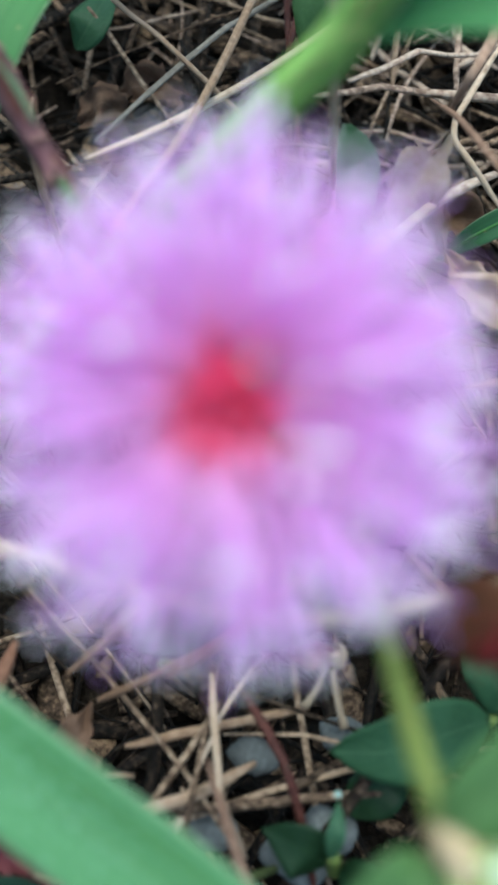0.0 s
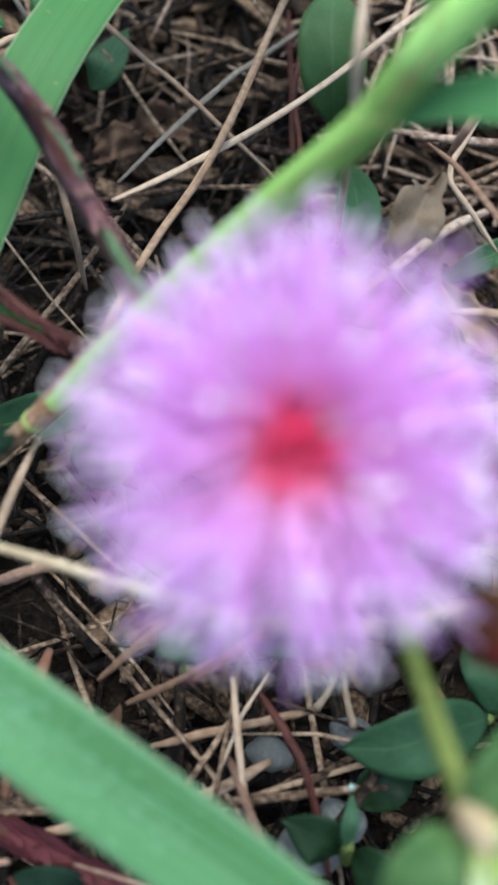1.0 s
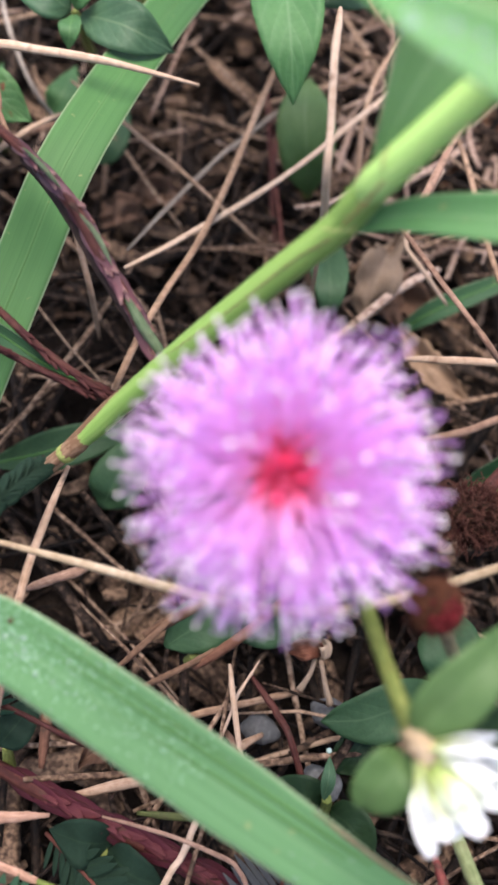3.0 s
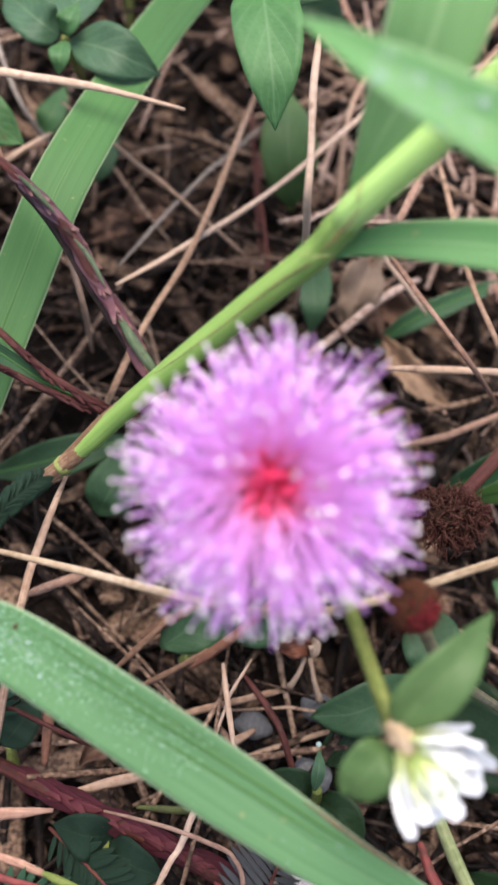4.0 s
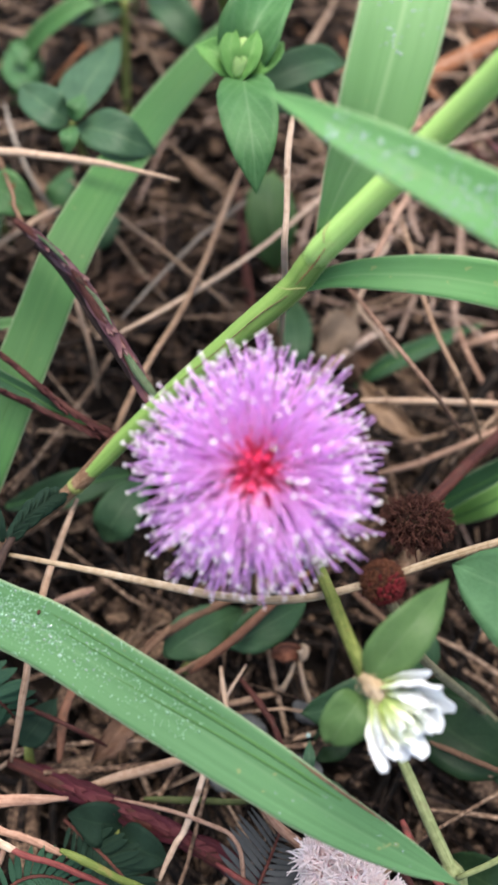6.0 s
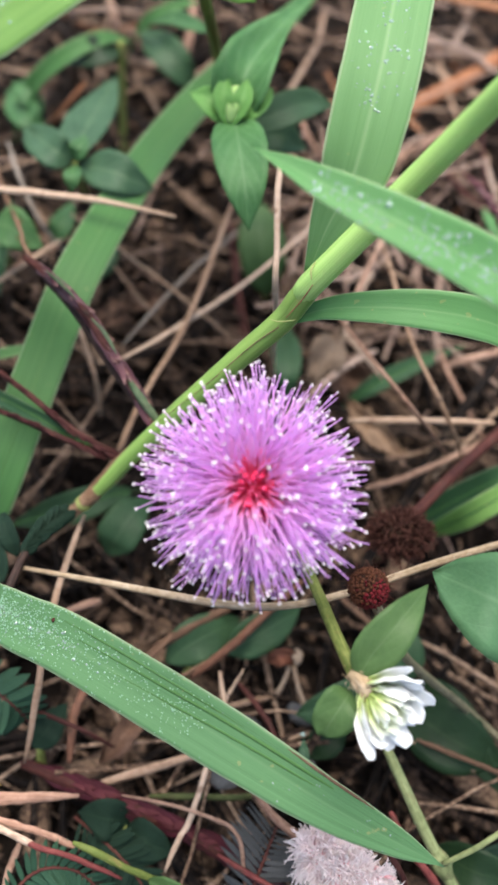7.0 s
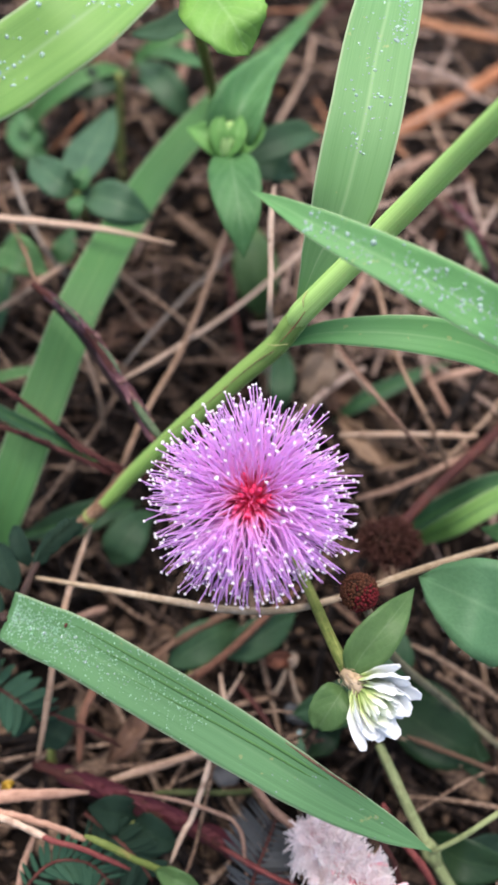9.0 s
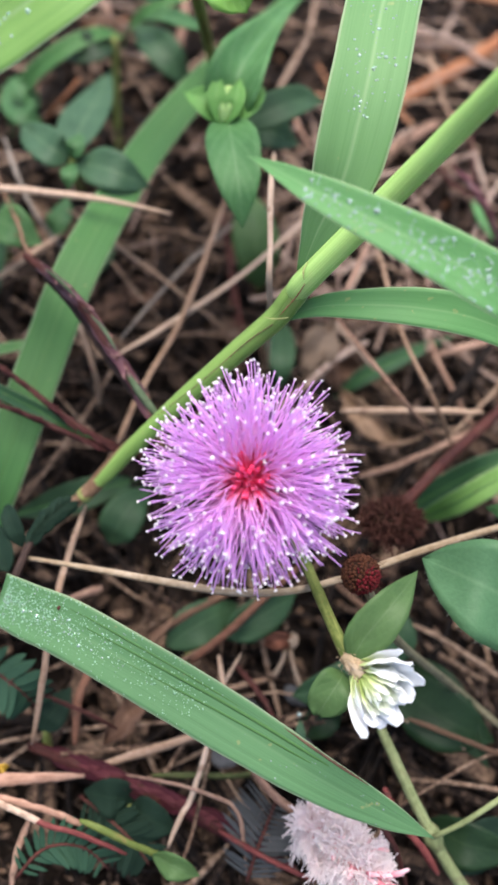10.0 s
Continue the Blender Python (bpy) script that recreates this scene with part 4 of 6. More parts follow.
def plain_blade(points, width, profile, material, label, fold=0.14, seed=1, twist=0.0, wave=0.02, drops=0, ribbed=True):
    t = grass_thing(strip(new_bm(), points, width, profile, None, 40, 10, fold, 0.00017, wave, 0.015, seed, twist), material, min(points, key=lambda q: q[2]), label, points if ribbed else None)
    if drops:
        dew(t, points, width, profile, drops, (0.3, 0.8), 0.00016, seed + 50, fold)
    return t


plain_blade([(-0.0349, 0.0078, 0.0070), (-0.0303, 0.0121, 0.0210), (-0.0277, 0.0264, 0.0280), (-0.0251, 0.0404, 0.0335), (-0.0208, 0.0701, 0.0300), (-0.0127, 0.0922, 0.0310), (-0.0036, 0.1149, 0.0300), (0.0047, 0.1453, 0.0260)], 0.0061,
            [0.9, 1.0, 1.0, 1.0, 1.0, 0.97, 0.9, 0.75, 0.45, 0.1], GRASS, "long straight green grass blade lying over litter", 0.10, 22)
plain_blade([(-0.0813, 0.0853, 0.0040), (-0.0459, 0.0392, 0.0550), (-0.0319, 0.0214, 0.0740), (-0.0250, 0.0210, 0.0800), (-0.0196, 0.0261, 0.0830), (-0.0153, 0.0446, 0.0800), (-0.0103, 0.0769, 0.0720)], 0.0078,
            [0.5, 0.8, 0.95, 1.0, 1.0, 0.95, 0.8, 0.5, 0.1], GRASS_BRIGHT, "bright yellow-green grass blade close to the lens with dew", 0.10, 31, drops=70, ribbed=False)
plain_blade([(-0.0525, 0.0965, 0.0050), (-0.0482, 0.0949, 0.0180), (-0.0422, 0.0959, 0.0250), (-0.0359, 0.1009, 0.0270), (-0.0317, 0.1060, 0.0240)], 0.0034, BLADE, GRASS, "short curved green blade among herbs", 0.2, 33)
plain_blade([(-0.0372, 0.1261, 0.0050), (-0.0319, 0.1130, 0.0220), (-0.0263, 0.1116, 0.0280), (-0.0210, 0.1161, 0.0280)], 0.0026, BLADE, GRASS, "thin green blade beside a herb", 0.2, 35)
plain_blade([(0.0144, 0.0463, 0.0040), (0.0183, 0.0483, 0.0080), (0.0252, 0.0522, 0.0110), (0.0327, 0.0569, 0.0120)], 0.0030, LANCE, GRASS_SHADED, "dark green blade in shade near the soil", 0.2, 37)
plain_blade([(0.0257, 0.0263, 0.0030), (0.0313, 0.0270, 0.0120), (0.0367, 0.0286, 0.0170), (0.0465, 0.0337, 0.0170)], 0.0042, BLADE, GRASS_SHADED, "dark green blade behind a withered head", 0.2, 39)
plain_blade([(0.0283, 0.0246, 0.0050), (0.0309, 0.0215, 0.0160), (0.0365, 0.0244, 0.0200), (0.0468, 0.0320, 0.0180)], 0.0034, [0.3, 0.8, 1, 1, 1, 0.9, 0.7], GRASS_BRIGHT, "bright green blade beside a withered head", 0.2, 41)
plain_blade([(-0.0453, 0.0382, 0.0080), (-0.0376, 0.0340, 0.0180), (-0.0320, 0.0331, 0.0220), (-0.0290, 0.0341, 0.0220)], 0.0016, [0.9, 1, 0.9, 0.6, 0.0], GRASS_YOUNG, "thin light green blade tip", 0.2, 43)
plain_blade([(-0.0469, 0.0483, 0.0030), (-0.0431, 0.0492, 0.0140), (-0.0429, 0.0570, 0.0180), (-0.0450, 0.0708, 0.0140)], 0.0040, BLADE, GRASS_SHADED, "green blade at the edge in shade", 0.2, 45)
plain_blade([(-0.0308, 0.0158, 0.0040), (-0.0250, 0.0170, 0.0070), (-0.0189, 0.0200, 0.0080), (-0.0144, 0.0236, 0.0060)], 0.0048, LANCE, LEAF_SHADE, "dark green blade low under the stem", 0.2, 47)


# ---- broad-leaved herbs ----
def herb(name, foot, top, label, seed=1, width=0.0007, material=HERB_STEM):
    t = thing(name, foot, label, "herb", "herbs")
    mid = tuple((a + b) / 2 for a, b in zip(foot, top))
    part("stem", tube(new_bm(), [foot, mid, top], [width, width * 0.85, width * 0.7], 14, 8, rough=0.08, seed=seed), material, t)
    return t


h = herb("herb", (-0.0101, 0.1087, 0.0040), (-0.0090, 0.0574, 0.0470), "upright herb with opposite green leaves and a pale bud")
part("bud", tube(new_bm(), [(-0.0090, 0.0528, 0.0490), (-0.0090, 0.0540, 0.0506), (-0.0089, 0.0556, 0.0514), (-0.0089, 0.0570, 0.0514)], [0.0005, 0.0010, 0.0011, 0.0009, 0.0003], 14, 12, 0.8, 0.15), LEAF_BUD, h, "pale lime-green closed bud")
for dx in (-1, 1):
    leaf(h, [(-0.0090 + dx * 0.0003, 0.0524, 0.0488), (-0.0090 + dx * 0.0012, 0.0542, 0.0514), (-0.0090 + dx * 0.0014, 0.0572, 0.0526)], 0.0026, LEAF_LIME, LANCE, "bud_scale", fold=0.5, seed=60 + dx)
leaf(h, [(-0.0089, 0.0560, 0.0482), (-0.0075, 0.0486, 0.0500), (-0.0057, 0.0417, 0.0490), (-0.0043, 0.0381, 0.0450)], 0.0068, LEAF_MID, OVATE, label="pointed green leaf", fold=0.22, seed=2)
leaf(h, [(-0.0089, 0.0552, 0.0478), (-0.0076, 0.0596, 0.0530), (-0.0041, 0.0766, 0.0500), (0.0000, 0.0969, 0.0440)], 0.0074, LEAF_MID, [0.25, 0.8, 1.0, 0.90, 0.70, 0.52, 0.36, 0.23, 0.12, 0.0], label="long green leaf folded along its midrib", fold=0.75, seed=3)
leaf(h, [(-0.0090, 0.0550, 0.0480), (-0.0105, 0.0540, 0.0500), (-0.0124, 0.0545, 0.0508), (-0.0147, 0.0562, 0.0500)], 0.0040, LEAF_LIME, OVATE, label="young green leaf flaring from the bud", fold=0.35, seed=4)
leaf(h, [(-0.0087, 0.0550, 0.0480), (-0.0074, 0.0545, 0.0500), (-0.0058, 0.0560, 0.0508), (-0.0044, 0.0600, 0.0500)], 0.0040, LEAF_LIME, OVATE, label="young green leaf flaring from the bud", fold=0.35, seed=14)
leaf(h, [(-0.0078, 0.0640, 0.0400), (-0.0037, 0.0658, 0.0420), (0.0011, 0.0703, 0.0420), (0.0046, 0.0749, 0.0390)], 0.0052, LEAF_SHADE, OVATE, fold=0.25, seed=5)
leaf(h, [(-0.0078, 0.0711, 0.0340), (-0.0025, 0.0696, 0.0360), (0.0019, 0.0717, 0.0330)], 0.0056, LEAF_SHADE, OVATE, fold=0.25, seed=6)

h = herb("herb", (-0.0369, 0.0873, 0.0030), (-0.0313, 0.0607, 0.0320), "small herb with bluish-green opposite leaves")
leaf(h, [(-0.0306, 0.0605, 0.0320), (-0.0266, 0.0581, 0.0340), (-0.0226, 0.0570, 0.0340), (-0.0192, 0.0588, 0.0310)], 0.0062, LEAF_BLUE, OVATE, label="bluish-green rounded leaf", fold=0.15, seed=7)
leaf(h, [(-0.0319, 0.0609, 0.0320), (-0.0340, 0.0603, 0.0340), (-0.0374, 0.0637, 0.0330), (-0.0412, 0.0696, 0.0300)], 0.0054, LEAF_BLUE, ROUND, label="bluish-green rounded leaf", fold=0.2, seed=8)
leaf(h, [(-0.0321, 0.0647, 0.0300), (-0.0324, 0.0704, 0.0300), (-0.0323, 0.0821, 0.0270), (-0.0332, 0.1000, 0.0210)], 0.0072, LEAF_BLUE, OVATE, label="bluish-green leaf in shade", fold=0.2, seed=9)
leaf(h, [(-0.0311, 0.0601, 0.0330), (-0.0305, 0.0604, 0.0350), (-0.0303, 0.0636, 0.0350)], 0.0028, LEAF, LANCE, fold=0.3, seed=10)
leaf(h, [(-0.0311, 0.0590, 0.0330), (-0.0304, 0.0555, 0.0340), (-0.0304, 0.0544, 0.0320)], 0.0026, LEAF, LANCE, fold=0.3, seed=11)

h = herb("herb", (-0.0445, 0.0652, 0.0030), (-0.0407, 0.0514, 0.0260), "herb with spotted green leaves near the soil")
leaf(h, [(-0.0417, 0.0524, 0.0260), (-0.0377, 0.0493, 0.0280), (-0.0334, 0.0487, 0.0260)], 0.0062, LEAF_SPOT, OVATE, label="green leaf with a brown blotch", fold=0.2, seed=12)
leaf(h, [(-0.0416, 0.0527, 0.0240), (-0.0440, 0.0481, 0.0260), (-0.0497, 0.0511, 0.0220)], 0.0058, LEAF_SPOT, OVATE, fold=0.2, seed=13)
leaf(h, [(-0.0372, 0.0647, 0.0120), (-0.0354, 0.0661, 0.0150), (-0.0355, 0.0731, 0.0140)], 0.0040, LEAF, OVATE, fold=0.2, seed=16)
leaf(h, [(-0.0298, 0.0620, 0.0080), (-0.0281, 0.0636, 0.0110), (-0.0276, 0.0712, 0.0100)], 0.0045, LEAF_SHADE, OVATE, fold=0.2, seed=17)

h = herb("herb", (-0.0142, 0.1185, 0.0060), (-0.0136, 0.0484, 0.0700), "taller herb with a bright young top leaf", width=0.0010)
leaf(h, [(-0.0135, 0.0462, 0.0760), (-0.0103, 0.0351, 0.0800), (-0.0081, 0.0303, 0.0805), (-0.0064, 0.0300, 0.0780)], 0.0078, LEAF_YOUNG, ROUND, label="bright yellow-green young leaf with nibbled edge", fold=0.15, jag=0.14, seed=18)
leaf(h, [(-0.0155, 0.0643, 0.0600), (-0.0195, 0.0694, 0.0560), (-0.0269, 0.0796, 0.0480)], 0.0060, LEAF_SHADE, OVATE, fold=0.2, seed=19)
leaf(h, [(-0.0148, 0.0694, 0.0560), (-0.0129, 0.0723, 0.0580), (-0.0135, 0.0928, 0.0540)], 0.0060, LEAF, OVATE, fold=0.2, seed=20)
leaf(h, [(-0.0156, 0.0867, 0.0400), (-0.0229, 0.0954, 0.0360), (-0.0285, 0.1028, 0.0300)], 0.0030, LEAF, OVATE, fold=0.2, seed=24)

h = herb("herb", (-0.0319, 0.0989, 0.0030), (-0.0331, 0.1024, 0.0260), "green-stemmed herb with dark leaves", width=0.0008)
leaf(h, [(-0.0319, 0.1163, 0.0200), (-0.0267, 0.1087, 0.0220), (-0.0222, 0.1055, 0.0200), (-0.0186, 0.1082, 0.0140)], 0.0064, LEAF_SHADE, OVATE, label="dark green leaf lying low", fold=0.2, seed=21)
leaf(h, [(-0.0336, 0.1020, 0.0250), (-0.0369, 0.0977, 0.0260), (-0.0441, 0.0991, 0.0220)], 0.0060, LEAF_DEEP_SHADE, OVATE, fold=0.2, seed=22)
leaf(h, [(-0.0462, 0.0967, 0.0140), (-0.0475, 0.0942, 0.0180), (-0.0518, 0.0966, 0.0180)], 0.0056, LEAF, OVATE, fold=0.2, seed=23)
leaf(h, [(-0.0546, 0.1028, 0.0120), (-0.0479, 0.0909, 0.0160), (-0.0441, 0.0903, 0.0140)], 0.0056, LEAF, OVATE, fold=0.2, seed=27)

h = herb("herb", (-0.0005, 0.0681, 0.0040), (-0.0017, 0.0677, 0.0100), "low dark herb with upright leaves in shade")
leaf(h, [(-0.0004, 0.0633, 0.0090), (-0.0020, 0.0632, 0.0170), (-0.0034, 0.0680, 0.0200), (-0.0035, 0.0773, 0.0170)], 0.0076, LEAF_OLIVE, OVATE, fold=0.15, seed=25)
leaf(h, [(0.0019, 0.0593, 0.0080), (0.0033, 0.0500, 0.0130), (0.0044, 0.0433, 0.0140), (0.0048, 0.0413, 0.0100)], 0.0048, LEAF_SHADE, LANCE, fold=0.15, seed=26)

def fringe(parent, blade, count, length, seed, across=8):
    """Fine hairs along both edges of a leaf."""
    rng = random.Random(seed)
    bm = new_bm()
    home = HOME[blade]
    co = [home + v.co for v in blade.data.vertices]
    row = 2 * (across + 1)
    for i in range(count):
        k, r, f = rng.choice((0, 2 * across)), rng.randrange(1, 17), rng.random()
        p = co[r * row + k].lerp(co[(r + 1) * row + k], f)
        out = (p - co[r * row + across]).normalized()
        t = (co[(r + 1) * row + k] - co[r * row + k]).normalized()
        d = (out + t * rng.uniform(-0.3, 0.9) + TO_CAMERA * rng.gauss(0, 0.3)).normalized()
        ln = length * rng.uniform(0.5, 1.2)
        tube(bm, [p, p + d * ln * 0.5, p + d * ln + t * ln * 0.2], [0.000010, 0.000009, 0.000004], 3, 4)
    tagged(part("hair_fringe", bm, HAIR, parent, "fine white hairs on the leaf edge"), kind="stuff")


h = herb("herb", (0.0503, 0.0020, 0.0040), (0.0345, -0.0035, 0.0360), "broad-leaved green herb with hairy leaf edges")
soft = leaf(h, [(0.0340, -0.0047, 0.0380), (0.0288, -0.0058, 0.0420), (0.0243, -0.0048, 0.0430), (0.0199, -0.0014, 0.0400)], 0.0105, LEAF_SOFT, ROUND, label="large soft green leaf with fine hairs", fold=0.12, seed=28)
leaf(h, [(0.0345, -0.0024, 0.0360), (0.0344, 0.0008, 0.0380), (0.0336, 0.0076, 0.0360), (0.0303, 0.0126, 0.0300)], 0.0070, LEAF, OVATE, fold=0.2, seed=29)

fringe(h, soft, 110, 0.0004, 5)

h = herb("herb", (0.0256, 0.0008, 0.0040), (0.0231, -0.0019, 0.0090), "herb with smooth dark leaves on the soil")
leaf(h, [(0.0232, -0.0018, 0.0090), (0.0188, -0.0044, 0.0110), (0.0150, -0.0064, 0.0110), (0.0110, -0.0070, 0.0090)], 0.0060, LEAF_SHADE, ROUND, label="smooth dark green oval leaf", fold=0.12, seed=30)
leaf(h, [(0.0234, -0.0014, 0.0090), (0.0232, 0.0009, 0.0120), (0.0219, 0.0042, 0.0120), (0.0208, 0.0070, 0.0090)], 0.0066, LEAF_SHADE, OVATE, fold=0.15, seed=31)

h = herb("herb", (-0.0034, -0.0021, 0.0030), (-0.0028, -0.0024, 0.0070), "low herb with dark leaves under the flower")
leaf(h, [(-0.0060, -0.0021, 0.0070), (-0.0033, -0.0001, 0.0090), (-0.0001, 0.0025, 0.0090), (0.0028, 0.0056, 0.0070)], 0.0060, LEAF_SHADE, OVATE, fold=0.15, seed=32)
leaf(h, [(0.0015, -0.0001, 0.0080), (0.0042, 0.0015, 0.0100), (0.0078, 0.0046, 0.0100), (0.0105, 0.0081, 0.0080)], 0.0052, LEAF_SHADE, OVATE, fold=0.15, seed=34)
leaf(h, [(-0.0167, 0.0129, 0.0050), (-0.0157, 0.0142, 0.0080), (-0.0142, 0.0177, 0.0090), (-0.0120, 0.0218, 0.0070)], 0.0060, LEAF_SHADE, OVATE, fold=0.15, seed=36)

h = herb("herb", (0.0135, -0.0147, 0.0040), (0.0125, -0.0143, 0.0100), "tiny seedling with a dew drop on its tip")
tiny = leaf(h, [(0.0122, -0.0145, 0.0100), (0.0121, -0.0129, 0.0120), (0.0120, -0.0106, 0.0115)], 0.0014, LEAF_BLUE, LANCE, fold=0.3, seed=38)
piece("dew_drop", DROP, h, aim(Vector((0.0118, -0.0103, 0.0120)), TO_CAMERA, 0, 0.0003))
leaf(h, [(0.0124, -0.0147, 0.0070), (0.0104, -0.0143, 0.0090), (0.0071, -0.0133, 0.0080)], 0.0045, LEAF_DEEP_SHADE, OVATE, fold=0.2, seed=40)
leaf(h, [(0.0135, -0.0148, 0.0070), (0.0155, -0.0164, 0.0090), (0.0181, -0.0188, 0.0080)], 0.0045, LEAF_DEEP_SHADE, OVATE, fold=0.2, seed=42)


# ---- white globe amaranth ----
def amaranth():
    base = Vector((0.0122, -0.0154, 0.0435))
    t = thing("globe_amaranth", (0.0045, 0.0300, 0.0030), "white spiky globe amaranth head with two grey-green leaves", "flower")
    part("stem", tube(new_bm(), [(0.0045, 0.0300, 0.0030), (0.0075, 0.0099, 0.0220), (0.0091, -0.0047, 0.0370), (0.0105, -0.0113, 0.0420), tuple(base)], [0.00062, 0.00062, 0.0006, 0.00058, 0.0007], 22, 10, rough=0.08), HERB_STEM, t, "hairy yellow-green stem")
    way = (Vector((0.0173, -0.0199, 0.0440)) - base).normalized()
    axis = (way + TO_CAMERA * 0.42).normalized()
    side = axis.orthogonal().normalized()
    other = axis.cross(side)
    rng = random.Random(9)
    bm = tube(new_bm(), [base - way * 0.0008, base, base + way * 0.0008, base + way * 0.0018], [0.0006, 0.0007, 0.0008, 0.0007], 14, 12, rough=0.3, seed=6)
    part("collar", bm, BRACT, t, "woolly buff collar under the head")
    bract = petal_mesh("bract", 0.0022, 0.0011, BRACT, 0.5, 0.1)
    for i in range(18):
        a = i * 2.39996
        out = side * math.cos(a) + other * math.sin(a)
        d = (way + out * rng.uniform(0.05, 0.35)).normalized()
        piece("bract", bract, t, facing(base - way * rng.uniform(-0.0004, 0.0006) + out * rng.uniform(0.0004, 0.0007), d, out, rng.uniform(0.5, 0.8), rng.gauss(0, 0.2)))
    bm = new_bm()
    for i in range(110):
        d = Vector([rng.gauss(0, 1) for _ in range(3)]).normalized()
        p = base + way * rng.uniform(-0.0006, 0.0012) + d * 0.0009
        e = Vector([rng.gauss(0, 0.00012) for _ in range(3)])
        tube(bm, [p, p + d * 0.00015 + e * 0.6, p + d * 0.0002 + e + way * 0.0002], [0.00003, 0.00002, 0.00001], 3, 4, cap=False)
    tagged(part("wool", bm, BRACT, t, "fine buff hairs round the collar"), kind="stuff")
    leaf(t, [tuple(base), (0.0131, -0.0138, 0.0460), (0.0151, -0.0111, 0.0480), (0.0176, -0.0068, 0.0470)], 0.0042, LEAF_OLIVE, OVATE, label="grey-green pointed leaf", fold=0.25, seed=44)
    leaf(t, [(0.0119, -0.0160, 0.0420), (0.0113, -0.0174, 0.0424), (0.0106, -0.0186, 0.0415), (0.0100, -0.0197, 0.0397)], 0.0040, LEAF_OLIVE, [0.16, 0.55, 0.85, 0.98, 1.0, 1.0, 0.95, 0.84, 0.62, 0.2], label="grey-green rounded leaf", fold=0.2, seed=45)
    blunt = [0.40, 0.60, 0.78, 0.9, 0.98, 1.0, 0.98, 0.9, 0.72, 0.34]
    kinds = []
    for k in range(4):
        ln, bow = 0.0052, 0.03 + 0.05 * k
        pts = [(0, -bow * ln * math.sin(math.pi * f), ln * f) for f in (0, 0.33, 0.66, 1)]
        kinds.append(mesh_of("petal", strip(new_bm(), pts, 0.0019 + 0.0002 * k, blunt, Vector((0, 1, 0)), 14, 6, 0.2, 0.00006, 0.08, 0.25, 3 + k), PETAL))
    for k in range(2):
        pts = [(0, -0.05 * 0.0040 * math.sin(math.pi * f), 0.0040 * f) for f in (0, 0.33, 0.66, 1)]
        kinds.append(mesh_of("petal", strip(new_bm(), pts, 0.0013 + 0.0002 * k, blunt, Vector((0, 1, 0)), 12, 6, 0.22, 0.00006, 0.10, 0.3, 9 + k), PETAL_INNER))
    n = 80
    for i in range(n):
        f = (i + 0.5) / n
        a = i * 2.39996
        lean = 0.80 * math.sqrt(1 - f) + rng.gauss(0, 0.15)
        out = side * math.cos(a) + other * math.sin(a)
        d = (axis * math.cos(lean) + out * math.sin(lean)).normalized()
        if d.dot(way) < 0.25 or d.dot(TO_CAMERA) > 0.80 or d.x < 0.16:
            continue
        piece("petal", kinds[4 + i % 2 if f > 0.62 else i % 4], t, facing(base + way * (0.0007 + 0.0014 * f) + out * 0.0004, d, out, rng.uniform(0.84, 1.20) * (1 - 0.2 * f), rng.gauss(0, 0.2)))


amaranth()


# ---- faded pinkish head at the bottom ----
def faded_head():
    c = Vector((0.0199, -0.0276, 0.0160))
    base = Vector((0.0129, -0.0224, 0.0125))
    t = thing("faded_flower_head", (0.0021, -0.0091, 0.0050), "faded fluffy pinkish-white flower head on a dry stalk", "flower head")
    part("stalk", tube(new_bm(), [(0.0021, -0.0091, 0.0050), (0.0031, -0.0115, 0.0100), (0.0061, -0.0168, 0.0125), (0.0089, -0.0203, 0.0135), tuple(base)], [0.00034, 0.00036, 0.00038, 0.00045, 0.0006], 16, 8, rough=0.15), STRAW_PINK, t, "dry pinkish straw stalk")
    axis = (c - base).normalized()
    side = axis.orthogonal().normalized()
    other = axis.cross(side)
    rng = random.Random(31)
    kinds = [petal_mesh("petal", 0.0034, 0.0007 + 0.0002 * k, PETAL_OLD, 0.7, 0.2) for k in range(3)]
    kinds.append(petal_mesh("petal", 0.0036, 0.0010, PETAL_ROSE, 0.7, 0.2))
    for i in range(110):
        f = (i + 0.5) / 110
        a = i * 2.39996
        lean = 1.35 - 1.0 * f + rng.gauss(0, 0.2)
        d = (axis * math.cos(lean) + (side * math.cos(a) + other * math.sin(a)) * math.sin(lean)).normalized()
        piece("petal", kinds[3 if f > 0.45 and rng.random() < 0.6 else i % 3], t, aim(base + axis * (0.0006 + 0.0100 * f) + d * 0.0006, d, rng.uniform(0, 6), rng.uniform(0.5, 1.05)))
    bm = new_bm()
    for i in range(150):
        # one ragged tuft of hairs
        f, a = rng.random(), rng.uniform(0, math.tau)
        d = (axis * rng.uniform(-0.3, 0.8) + side * math.cos(a) + other * math.sin(a)).normalized()
        girth = 0.0036 * math.sin(math.pi * (0.12 + 0.74 * f ** 0.75)) * rng.uniform(0.55, 1.15)
        p = base + axis * (0.0002 + 0.0108 * f) + d * girth
        for _ in range(22):
            q = p + Vector([rng.gauss(0, 0.00032) for _ in range(3)])
            w = (d + Vector([rng.gauss(0, 0.45) for _ in range(3)])).normalized()
            e = Vector([rng.gauss(0, 0.0002) for _ in range(3)])
            n = rng.uniform(0.0006, 0.0015)
            tube(bm, [q - w * n * 0.4, q + w * n * 0.4 + e, q + w * n + e * 2], [0.000075, 0.00007, 0.000035], 3, 4, cap=False)
    tagged(part("wool", bm, WOOL, t, "fine white woolly hairs"), kind="stuff")


faded_head()


